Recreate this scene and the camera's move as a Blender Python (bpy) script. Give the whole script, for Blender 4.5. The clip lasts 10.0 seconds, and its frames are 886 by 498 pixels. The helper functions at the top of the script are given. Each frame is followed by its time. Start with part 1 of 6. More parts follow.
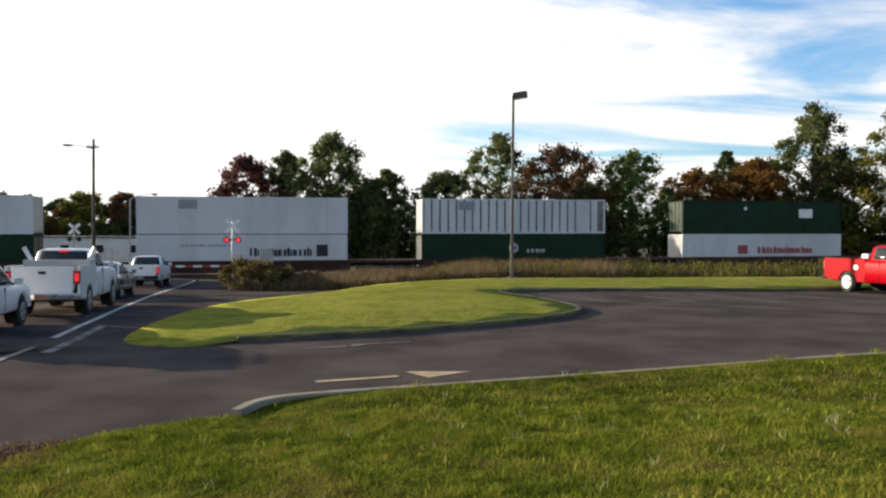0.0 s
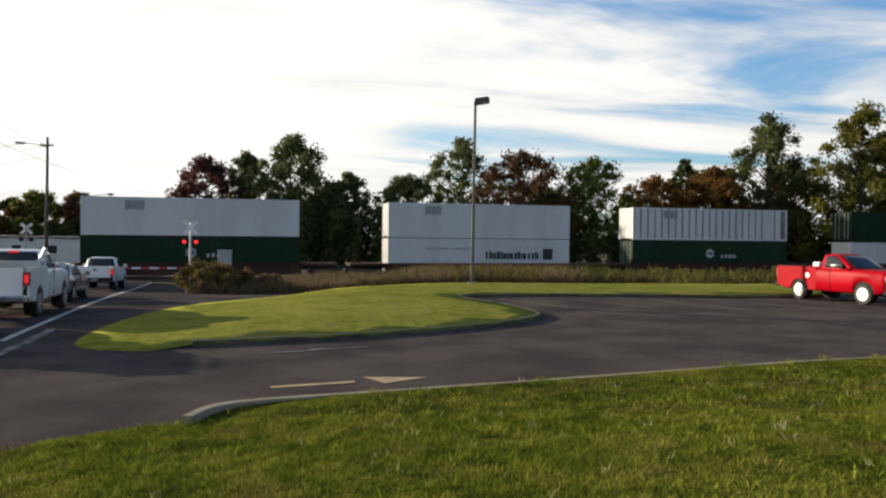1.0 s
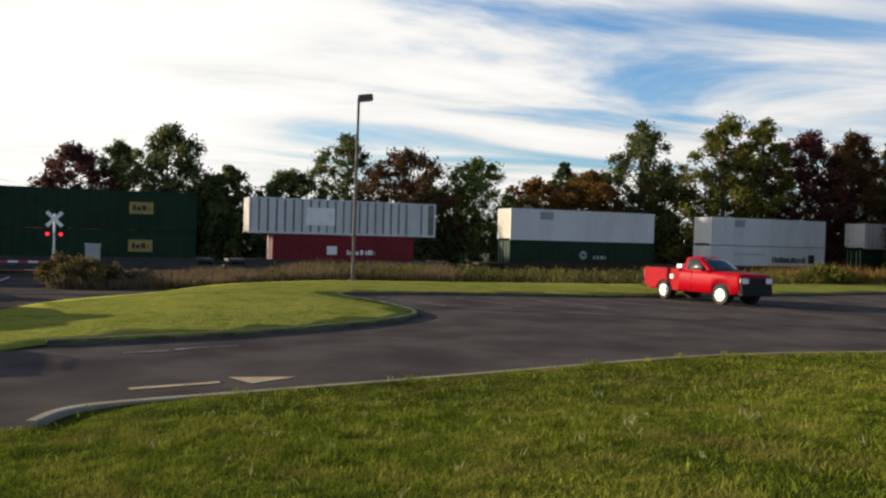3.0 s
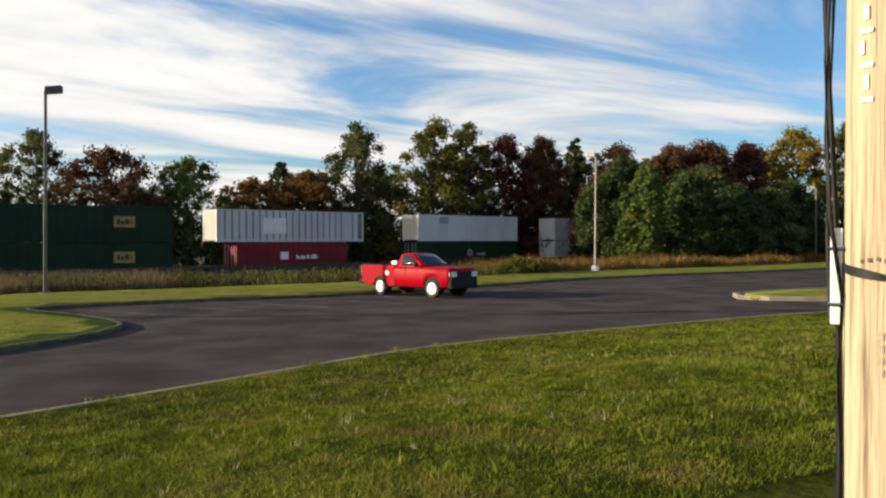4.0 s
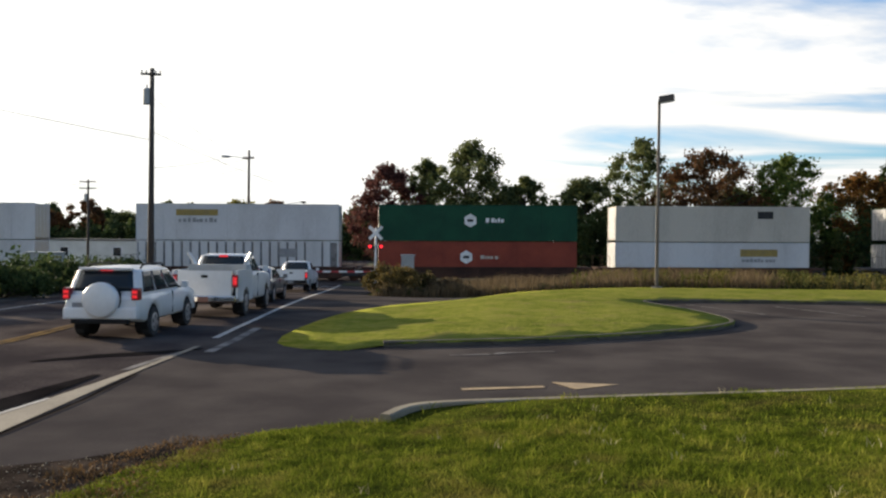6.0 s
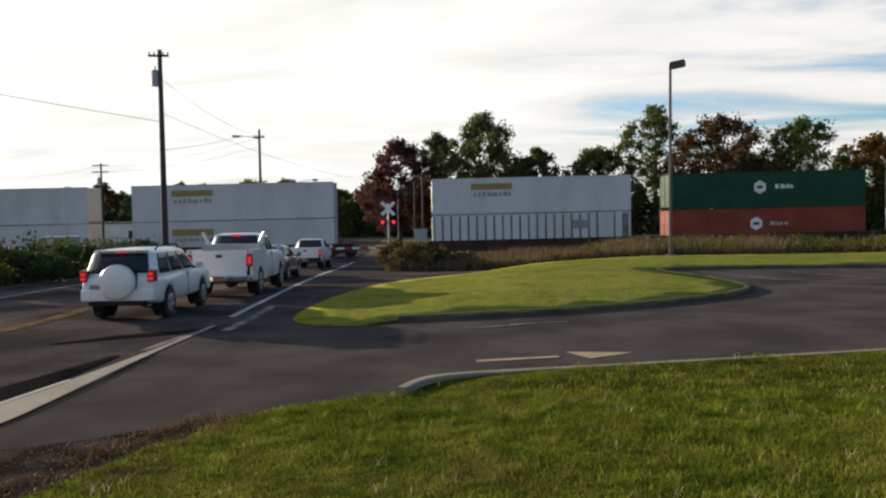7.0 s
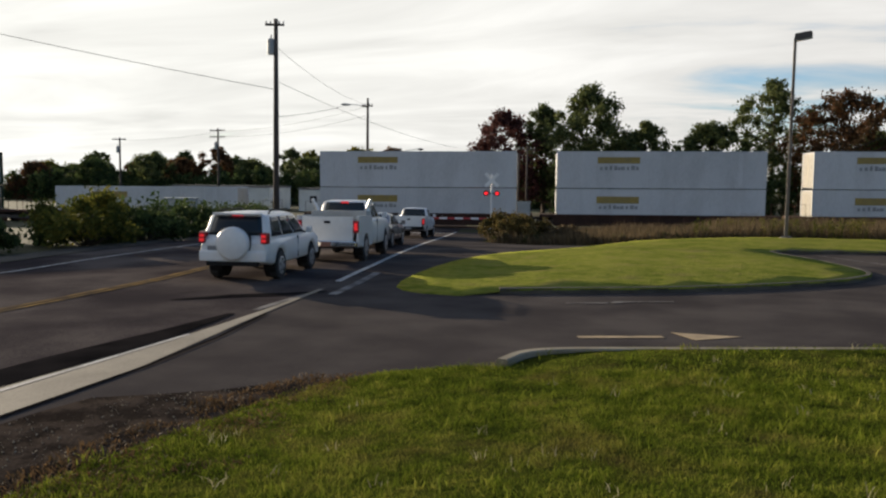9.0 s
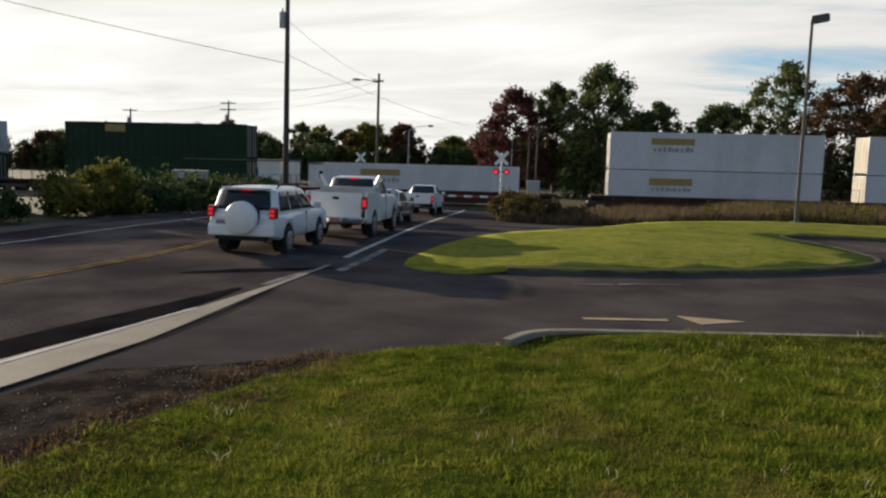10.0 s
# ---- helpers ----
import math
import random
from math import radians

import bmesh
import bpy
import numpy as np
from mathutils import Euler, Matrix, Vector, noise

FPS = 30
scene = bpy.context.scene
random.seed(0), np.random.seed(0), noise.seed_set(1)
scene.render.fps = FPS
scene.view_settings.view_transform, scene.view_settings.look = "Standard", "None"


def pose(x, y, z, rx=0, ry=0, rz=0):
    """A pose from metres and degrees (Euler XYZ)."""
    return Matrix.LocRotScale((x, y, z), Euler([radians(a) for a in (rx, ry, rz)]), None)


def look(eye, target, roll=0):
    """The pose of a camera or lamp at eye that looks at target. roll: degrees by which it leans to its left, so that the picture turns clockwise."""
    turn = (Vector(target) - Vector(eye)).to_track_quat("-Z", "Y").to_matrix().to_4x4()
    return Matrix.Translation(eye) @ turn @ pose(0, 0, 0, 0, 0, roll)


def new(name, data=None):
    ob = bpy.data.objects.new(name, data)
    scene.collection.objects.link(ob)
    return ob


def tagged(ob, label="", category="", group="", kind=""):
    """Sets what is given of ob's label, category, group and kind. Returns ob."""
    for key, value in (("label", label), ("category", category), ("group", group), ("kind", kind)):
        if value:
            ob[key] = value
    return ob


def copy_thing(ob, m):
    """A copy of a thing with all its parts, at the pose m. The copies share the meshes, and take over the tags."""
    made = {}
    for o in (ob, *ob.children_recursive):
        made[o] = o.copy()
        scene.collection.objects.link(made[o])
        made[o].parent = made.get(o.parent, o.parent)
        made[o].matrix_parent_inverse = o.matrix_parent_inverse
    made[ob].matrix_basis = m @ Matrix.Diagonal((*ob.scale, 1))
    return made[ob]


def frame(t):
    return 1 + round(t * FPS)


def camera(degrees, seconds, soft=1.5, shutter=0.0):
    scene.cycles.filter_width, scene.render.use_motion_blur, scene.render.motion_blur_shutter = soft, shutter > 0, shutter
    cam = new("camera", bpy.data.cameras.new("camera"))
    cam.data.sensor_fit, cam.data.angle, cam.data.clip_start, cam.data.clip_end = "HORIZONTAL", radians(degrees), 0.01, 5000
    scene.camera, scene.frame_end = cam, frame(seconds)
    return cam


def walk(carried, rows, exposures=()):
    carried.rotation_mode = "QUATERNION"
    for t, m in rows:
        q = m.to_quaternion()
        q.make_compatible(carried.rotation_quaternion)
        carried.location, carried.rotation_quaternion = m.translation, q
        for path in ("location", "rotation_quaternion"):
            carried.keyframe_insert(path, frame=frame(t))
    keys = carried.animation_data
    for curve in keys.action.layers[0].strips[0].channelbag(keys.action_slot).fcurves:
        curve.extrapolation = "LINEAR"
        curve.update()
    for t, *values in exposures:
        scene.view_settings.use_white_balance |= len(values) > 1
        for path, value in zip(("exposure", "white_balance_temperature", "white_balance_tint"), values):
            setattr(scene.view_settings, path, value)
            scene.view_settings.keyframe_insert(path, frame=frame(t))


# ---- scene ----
cam = camera(58.6, 10.0, soft=2.3)
PATH = [
    (0, (0.565, -0.233, 2.316), (0.517, 1.766, 2.28), 0.4),
    (0.5, (0.622, -0.207, 2.321), (0.667, 1.792, 2.285), 0.7),
    (1, (0.626, -0.205, 2.34), (0.674, 1.794, 2.315), 1.0),
    (1.5, (0.597, -0.217, 2.337), (0.593, 1.783, 2.314), 2.5),
    (2, (0.587, -0.232, 2.347), (0.476, 1.765, 2.333), 2.5),
    (3.5, (0.976, -0.228, 2.388), (1.671, 1.647, 2.354), 1.2),
    (4, (0.99, -0.163, 2.399), (1.982, 1.574, 2.388), 0.2),
    (4.5, (0.873, -0.086, 2.392), (2.009, 1.56, 2.398), 0.4),
    (5, (0.603, -0.06, 2.321), (1.325, 1.805, 2.335), 2.6),
    (5.5, (0.426, -0.092, 2.293), (0.379, 1.907, 2.292), 2.7),
    (6, (0.402, -0.123, 2.325), (0.01, 1.838, 2.304), 0.7),
    (7.5, (0.438, -0.139, 2.307), (0.014, 1.812, 2.203), -1.1),
    (8, (0.426, -0.191, 2.334), (-0.115, 1.732, 2.234), 0.7),
    (8.5, (0.405, -0.199, 2.351), (-0.283, 1.674, 2.213), 0.3),
    (9, (0.389, -0.202, 2.333), (-0.28, 1.676, 2.174), 0.8),
    (9.5, (0.367, -0.188, 2.337), (-0.292, 1.69, 2.143), 1.9),
    (10, (0.412, -0.208, 2.362), (-0.274, 1.658, 2.145), 1.9),
]
EXPOSURES = [(0, 1.25), (1.0, 0.95), (2.0, 0.95), (3.5, 0.88), (4.5, 0.98), (5.5, 1.05), (6.0, 1.1), (7.5, 0.7), (8.5, 0.66), (10, 0.68)]
walk(cam, [(t, look(eye, target, roll)) for t, eye, target, roll in PATH], EXPOSURES)

# ---- light ----
SUN_DIR = Vector((-0.91, 0.41, 0.21)).normalized()   # towards the sun
world = bpy.data.worlds.new("sky")
scene.world = world
world.use_nodes = True


def build_sky():
    nt = world.node_tree
    nt.nodes.clear()
    N, L = nt.nodes.new, nt.links.new
    out, bg = N("ShaderNodeOutputWorld"), N("ShaderNodeBackground")
    sky = N("ShaderNodeTexSky")
    sky.sky_type, sky.sun_disc = "NISHITA", False
    sky.sun_elevation = math.asin(SUN_DIR.z)
    sky.sun_rotation = math.atan2(SUN_DIR.x, SUN_DIR.y)
    sky.air_density, sky.dust_density, sky.ozone_density = 1.0, 1.2, 2.0
    tc = N("ShaderNodeTexCoord")
    sep = N("ShaderNodeSeparateXYZ")
    L(tc.outputs["Generated"], sep.inputs[0])

    def m(op, a, b=None, c=None):
        n = N("ShaderNodeMath")
        n.operation = op
        for i, v in enumerate((a, b, c)):
            if v is None:
                continue
            if isinstance(v, (int, float)):
                n.inputs[i].default_value = v
            else:
                L(v, n.inputs[i])
        return n.outputs[0]

    # flat cloud layer: direction divided by its height
    zz = m("MAXIMUM", m("ADD", sep.outputs[2], 0.10), 0.03)
    px, py = m("DIVIDE", sep.outputs[0], zz), m("DIVIDE", sep.outputs[1], zz)
    comb = N("ShaderNodeCombineXYZ")
    L(px, comb.inputs[0]), L(py, comb.inputs[1])
    mp = N("ShaderNodeMapping")
    mp.inputs["Rotation"].default_value = (0, 0, radians(CLOUD_TURN))
    mp.inputs["Scale"].default_value = (0.42, 0.85, 1)
    mp.inputs["Location"].default_value = CLOUD_SHIFT
    L(comb.outputs[0], mp.inputs[0])
    n1 = N("ShaderNodeTexNoise")
    n1.inputs["Scale"].default_value, n1.inputs["Detail"].default_value = 1.15, 9
    n1.inputs["Roughness"].default_value, n1.inputs["Distortion"].default_value = 0.56, 0.55
    L(mp.outputs[0], n1.inputs["Vector"])
    n2 = N("ShaderNodeTexNoise")
    n2.inputs["Scale"].default_value, n2.inputs["Detail"].default_value = 0.42, 3
    L(mp.outputs[0], n2.inputs["Vector"])
    # cover grows towards the sun's side and the horizon
    dot = N("ShaderNodeVectorMath")
    dot.operation = "DOT_PRODUCT"
    L(tc.outputs["Generated"], dot.inputs[0])
    dot.inputs[1].default_value = SUN_DIR
    glow = m("MULTIPLY", m("ADD", dot.outputs["Value"], 1), 0.5)
    near = m("POWER", m("MAXIMUM", glow, 0.0), 3.0)
    low = m("POWER", m("SUBTRACT", 1.0, m("MAXIMUM", sep.outputs[2], 0.0)), 8.0)
    dens = m("ADD", m("ADD", m("MULTIPLY", n1.outputs[0], 1.25), m("MULTIPLY", n2.outputs[0], 0.55)),
             m("ADD", m("MULTIPLY", near, CLOUD_SUN), m("MULTIPLY", low, CLOUD_LOW)))
    # the cover thins out overhead
    over = N("ShaderNodeMapRange")
    over.interpolation_type = "SMOOTHSTEP"
    over.inputs["From Min"].default_value, over.inputs["From Max"].default_value = 0.34, 0.75
    over.inputs["To Max"].default_value = CLOUD_CLEAR
    L(sep.outputs[2], over.inputs["Value"])
    dens = m("SUBTRACT", dens, over.outputs[0])
    ramp = N("ShaderNodeMapRange")
    ramp.interpolation_type = "SMOOTHSTEP"
    ramp.inputs["From Min"].default_value, ramp.inputs["From Max"].default_value = CLOUD_FROM, CLOUD_TO
    L(dens, ramp.inputs["Value"])
    white = N("ShaderNodeMix")
    white.data_type = "RGBA"
    L(near, white.inputs["Factor"])
    white.inputs["A"].default_value = CLOUD_FAR
    white.inputs["B"].default_value = CLOUD_NEAR
    mix = N("ShaderNodeMix")
    mix.data_type = "RGBA"
    L(ramp.outputs[0], mix.inputs["Factor"])
    tint = N("ShaderNodeMix")
    tint.data_type, tint.blend_type = "RGBA", "MULTIPLY"
    tint.inputs["Factor"].default_value = 1.0
    L(sky.outputs[0], tint.inputs["A"])
    tint.inputs["B"].default_value = SKY_TINT
    L(tint.outputs["Result"], mix.inputs["A"])
    shade = N("ShaderNodeMix")
    shade.data_type, shade.blend_type = "RGBA", "MULTIPLY"
    shade.inputs["Factor"].default_value = 1.0
    tone = N("ShaderNodeMapRange")
    tone.inputs["From Min"].default_value, tone.inputs["From Max"].default_value = 0.3, 0.65
    tone.inputs["To Min"].default_value, tone.inputs["To Max"].default_value = 0.74, 1.12
    L(n1.outputs[0], tone.inputs["Value"])
    L(white.outputs["Result"], shade.inputs["A"]), L(tone.outputs[0], shade.inputs["B"])
    L(shade.outputs["Result"], mix.inputs["B"])
    bg.inputs["Strength"].default_value = SKY
    L(mix.outputs["Result"], bg.inputs["Color"])
    L(bg.outputs[0], out.inputs[0])


SKY, SKY_TINT, CLOUD_CLEAR = 0.055, (1.3, 1.75, 2.2, 1), 0.26
CLOUD_TURN, CLOUD_SHIFT = 20.0, (0.0, 0.0, 0.0)
CLOUD_SUN, CLOUD_LOW, CLOUD_FROM, CLOUD_TO = 0.44, 0.10, 0.82, 1.08
CLOUD_FAR, CLOUD_NEAR = (7.9, 7.75, 7.6, 1), (12.7, 12.6, 11.9, 1)
build_sky()
sun = new("sun", bpy.data.lights.new("sun", "SUN"))
sun.data.energy, sun.data.angle, sun.data.color = 5.0, radians(0.6), (1.0, 0.85, 0.64)
sun.matrix_basis = look(SUN_DIR * 50, (0, 0, 0))


# ---- materials ----
def mat(name, a, b=None, rough=0.7, metal=0.0, scale=6.0, fine=60.0, bump=0.0, rand=0.0, spec=0.5, stretch=(1, 1, 1), emit=None, strength=1.0, cov=(0.35, 0.65), coat=0.0):
    """Two colours mixed by noise at two scales, with fine relief; rand varies it from object to object."""
    m = bpy.data.materials.new(name)
    m.use_nodes = True
    nt = m.node_tree
    N, L = nt.nodes.new, nt.links.new
    p = nt.nodes["Principled BSDF"]
    p.inputs["Roughness"].default_value, p.inputs["Metallic"].default_value = rough, metal
    p.inputs["Specular IOR Level"].default_value = spec
    p.inputs["Coat Weight"].default_value = coat
    b = b or tuple(c * 0.8 for c in a)
    tc, mp = N("ShaderNodeTexCoord"), N("ShaderNodeMapping")
    mp.inputs["Scale"].default_value = stretch
    L(tc.outputs["Object"], mp.inputs[0])
    n1, n2 = N("ShaderNodeTexNoise"), N("ShaderNodeTexNoise")
    n1.inputs["Scale"].default_value, n1.inputs["Detail"].default_value = scale, 5
    n2.inputs["Scale"].default_value, n2.inputs["Detail"].default_value = fine, 3
    L(mp.outputs[0], n1.inputs["Vector"]), L(mp.outputs[0], n2.inputs["Vector"])
    add = N("ShaderNodeMath")
    add.operation = "MULTIPLY_ADD"
    L(n2.outputs[0], add.inputs[0])
    add.inputs[1].default_value = 0.45
    L(n1.outputs[0], add.inputs[2])
    mr = N("ShaderNodeMapRange")
    mr.inputs["From Min"].default_value, mr.inputs["From Max"].default_value = cov[0] + 0.22, cov[1] + 0.22
    L(add.outputs[0], mr.inputs["Value"])
    mix = N("ShaderNodeMix")
    mix.data_type = "RGBA"
    L(mr.outputs[0], mix.inputs["Factor"])
    mix.inputs["A"].default_value, mix.inputs["B"].default_value = (*a, 1), (*b, 1)
    col = mix.outputs["Result"]
    if rand:
        oi, hsv, sc = N("ShaderNodeObjectInfo"), N("ShaderNodeHueSaturation"), N("ShaderNodeMapRange")
        L(oi.outputs["Random"], sc.inputs["Value"])
        sc.inputs["To Min"].default_value, sc.inputs["To Max"].default_value = 1 - rand, 1 + rand
        L(sc.outputs[0], hsv.inputs["Value"]), L(col, hsv.inputs["Color"])
        col = hsv.outputs[0]
    L(col, p.inputs["Base Color"])
    if bump:
        bp = N("ShaderNodeBump")
        bp.inputs["Strength"].default_value, bp.inputs["Distance"].default_value = bump, 0.02
        L(add.outputs[0], bp.inputs["Height"]), L(bp.outputs[0], p.inputs["Normal"])
    if emit:
        p.inputs["Emission Color"].default_value, p.inputs["Emission Strength"].default_value = (*emit, 1), strength
    return m


def leafy(name, a, b, c, rough=0.75, through_=0.25):
    """Leaves or blades: each island takes its own tint out of three colours; some light passes through."""
    m = bpy.data.materials.new(name)
    m.use_nodes = True
    nt = m.node_tree
    N, L = nt.nodes.new, nt.links.new
    p, out = nt.nodes["Principled BSDF"], nt.nodes["Material Output"]
    geo, ramp = N("ShaderNodeNewGeometry"), N("ShaderNodeValToRGB")
    tc, n1 = N("ShaderNodeTexCoord"), N("ShaderNodeTexNoise")
    n1.inputs["Scale"].default_value = 0.35
    L(tc.outputs["Object"], n1.inputs["Vector"])
    mx = N("ShaderNodeMath")
    mx.operation = "MULTIPLY_ADD"
    L(n1.outputs[0], mx.inputs[0])
    mx.inputs[1].default_value = 1.3
    ad = N("ShaderNodeMath")
    ad.operation = "MULTIPLY_ADD"
    L(geo.outputs["Random Per Island"], ad.inputs[0])
    ad.inputs[1].default_value, ad.inputs[2].default_value = 0.7, -0.5
    L(ad.outputs[0], mx.inputs[2])
    L(mx.outputs[0], ramp.inputs[0])
    e = ramp.color_ramp.elements
    e[0].position, e[0].color = 0.1, (*a, 1)
    e[1].position, e[1].color = 0.9, (*c, 1)
    mid = e.new(0.5)
    mid.color = (*b, 1)
    L(ramp.outputs[0], p.inputs["Base Color"])
    p.inputs["Roughness"].default_value = rough
    p.inputs["Specular IOR Level"].default_value = 0.1
    tr, ms = N("ShaderNodeBsdfTranslucent"), N("ShaderNodeMixShader")
    L(ramp.outputs[0], tr.inputs["Color"])
    ms.inputs[0].default_value = through_
    L(p.outputs[0], ms.inputs[1]), L(tr.outputs[0], ms.inputs[2]), L(ms.outputs[0], out.inputs[0])
    return m


def turfy(name, dark, mid, light, dry, through_, own):
    """Grass: green patches at three scales, with dry brown ones; own: how much each blade differs."""
    m = bpy.data.materials.new(name)
    m.use_nodes = True
    nt = m.node_tree
    N, L = nt.nodes.new, nt.links.new
    p, out = nt.nodes["Principled BSDF"], nt.nodes["Material Output"]
    tc = N("ShaderNodeTexCoord")
    total = None
    for scale, weight in ((0.55, 0.6), (2.6, 0.75), (11.0, 0.55)):
        n, a = N("ShaderNodeTexNoise"), N("ShaderNodeMath")
        n.inputs["Scale"].default_value, n.inputs["Detail"].default_value = scale, 4
        L(tc.outputs["Object"], n.inputs["Vector"])
        a.operation = "MULTIPLY_ADD"
        L(n.outputs[0], a.inputs[0])
        a.inputs[1].default_value, a.inputs[2].default_value = weight * 1.9, 0.5 - weight * 0.95 if total is None else -weight * 0.95
        if total is not None:
            b = N("ShaderNodeMath")
            L(a.outputs[0], b.inputs[0]), L(total, b.inputs[1])
            total = b.outputs[0]
        else:
            total = a.outputs[0]
    if own:
        geo, a, b = N("ShaderNodeNewGeometry"), N("ShaderNodeMath"), N("ShaderNodeMath")
        a.operation = "MULTIPLY_ADD"
        L(geo.outputs["Random Per Island"], a.inputs[0])
        a.inputs[1].default_value, a.inputs[2].default_value = own, -own * 0.5
        L(a.outputs[0], b.inputs[0]), L(total, b.inputs[1])
        total = b.outputs[0]
    ramp = N("ShaderNodeValToRGB")
    e = ramp.color_ramp.elements
    e[0].position, e[0].color = 0.08, (*dark, 1)
    e[1].position, e[1].color = 0.95, (*light, 1)
    e.new(0.5).color = (*mid, 1)
    L(total, ramp.inputs[0])
    n, mr, mix = N("ShaderNodeTexNoise"), N("ShaderNodeMapRange"), N("ShaderNodeMix")
    n.inputs["Scale"].default_value, n.inputs["Detail"].default_value = 1.1, 6
    n.inputs["Roughness"].default_value = 0.62
    L(tc.outputs["Object"], n.inputs["Vector"]), L(n.outputs[0], mr.inputs["Value"])
    mr.inputs["From Min"].default_value, mr.inputs["From Max"].default_value, mr.inputs["To Max"].default_value = 0.52, 0.72, 0.65
    mix.data_type = "RGBA"
    L(mr.outputs[0], mix.inputs["Factor"]), L(ramp.outputs[0], mix.inputs["A"])
    mix.inputs["B"].default_value = (*dry, 1)
    col = mix.outputs["Result"]
    L(col, p.inputs["Base Color"])
    p.inputs["Roughness"].default_value, p.inputs["Specular IOR Level"].default_value = 0.95, 0.0
    if through_:
        tr, ms = N("ShaderNodeBsdfTranslucent"), N("ShaderNodeMixShader")
        L(col, tr.inputs["Color"])
        ms.inputs[0].default_value = through_
        L(p.outputs[0], ms.inputs[1]), L(tr.outputs[0], ms.inputs[2]), L(ms.outputs[0], out.inputs[0])
    else:
        bp = N("ShaderNodeBump")
        bp.inputs["Strength"].default_value, bp.inputs["Distance"].default_value = 0.8, 0.03
        L(total, bp.inputs["Height"]), L(bp.outputs[0], p.inputs["Normal"])
    return m


def glassy(name, tint=(0.02, 0.025, 0.03)):
    m = bpy.data.materials.new(name)
    m.use_nodes = True
    p = m.node_tree.nodes["Principled BSDF"]
    p.inputs["Base Color"].default_value = (*tint, 1)
    p.inputs["Roughness"].default_value, p.inputs["Specular IOR Level"].default_value = 0.08, 0.25
    return m


M_SOIL = mat("field_soil", (0.036, 0.042, 0.016), (0.060, 0.052, 0.028), 0.95, scale=0.15, fine=3, bump=0.3, spec=0.12)
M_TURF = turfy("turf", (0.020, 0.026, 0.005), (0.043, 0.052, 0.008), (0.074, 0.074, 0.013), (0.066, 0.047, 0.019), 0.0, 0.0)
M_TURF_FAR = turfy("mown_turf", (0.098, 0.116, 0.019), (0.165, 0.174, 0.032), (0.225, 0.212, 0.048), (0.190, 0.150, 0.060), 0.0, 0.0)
M_ASPHALT = mat("lot_asphalt", (0.049, 0.0425, 0.0405), (0.084, 0.0725, 0.066), 0.9, scale=0.5, fine=70, bump=0.5, spec=0.0, cov=(0.36, 0.64))
M_ROAD = mat("road_asphalt", (0.040, 0.0335, 0.0335), (0.112, 0.094, 0.084), 0.92, scale=0.32, fine=40, bump=0.6, spec=0.0, cov=(0.40, 0.66))
M_PATCH = mat("tar_patch", (0.0085, 0.0078, 0.0080), (0.020, 0.0175, 0.0170), 0.9, scale=1.2, fine=70, bump=0.2, spec=0.0)
M_DIRT = mat("roadside_dirt", (0.021, 0.0165, 0.0135), (0.056, 0.043, 0.034), 0.95, scale=2.2, fine=28, bump=1.0, spec=0.0, cov=(0.42, 0.62))
M_KERB = mat("kerb_concrete", (0.2693, 0.2363, 0.1762), (0.1843, 0.1583, 0.1155), 0.9, scale=1.2, fine=50, bump=0.3, spec=0.12)
# a darker concrete than M_KERB, for the island's kerb
M_KERBDARK = mat("dark_kerb_concrete", (0.11, 0.098, 0.078), (0.060, 0.053, 0.044), 0.9, scale=1.5, fine=50, bump=0.3, spec=0.1)
M_GUTTER = mat("gutter_concrete", (0.2499, 0.2202, 0.1726), (0.1606, 0.1394, 0.1130), 0.85, scale=0.7, fine=40, bump=0.25, spec=0.12)
M_VERGE = mat("gravel_verge", (0.085, 0.076, 0.064), (0.05, 0.046, 0.04), 0.95, scale=0.9, fine=30, bump=0.6, spec=0.1)
M_LINE = mat("road_paint_white", (0.5, 0.48, 0.45), (0.2, 0.185, 0.17), 0.8, scale=2.5, fine=40, cov=(0.4, 0.75), spec=0.12)
M_STALL = mat("stall_paint_faded", (0.24, 0.225, 0.21), (0.10, 0.090, 0.085), 0.85, scale=2.2, fine=40, spec=0.0)
M_YELLOW = mat("road_paint_yellow", (0.27, 0.18, 0.075), (0.11, 0.083, 0.056), 0.8, scale=2.0, fine=40, spec=0.0)
M_ARROW = mat("lot_paint_tan", (0.40, 0.30, 0.18), (0.2, 0.155, 0.10), 0.85, scale=3.0, fine=50, cov=(0.4, 0.8), spec=0.12)
M_BALLAST = mat("ballast", (0.16, 0.14, 0.125), (0.08, 0.07, 0.065), 0.95, scale=4, fine=25, bump=1.0, spec=0.12)
M_RUST = mat("rusty_steel", (0.0700, 0.0350, 0.0238), (0.0385, 0.0224, 0.0182), 0.8, scale=1.0, fine=20, bump=0.2, rand=0.25, spec=0.15)
M_DARKSTEEL = mat("dark_steel", (0.03, 0.03, 0.032), (0.05, 0.042, 0.04), 0.6, 0.3, scale=2, fine=30)
M_WHITEBOX = mat("white_container_paint", (0.5280, 0.5280, 0.5280), (0.4160, 0.4120, 0.4080), 0.55, scale=0.5, fine=12, stretch=(1, 1, 0.35), rand=0.05, cov=(0.45, 0.8), spec=0.15)
M_CREAM = mat("cream_container_paint", (0.4800, 0.4440, 0.3760), (0.3760, 0.3440, 0.2920), 0.6, scale=0.5, fine=12, stretch=(1, 1, 0.35), cov=(0.45, 0.8), spec=0.15)
M_GREYBOX = mat("grey_container_paint", (0.42, 0.42, 0.42), (0.32, 0.32, 0.31), 0.6, scale=0.5, fine=12, stretch=(1, 1, 0.35), spec=0.15)
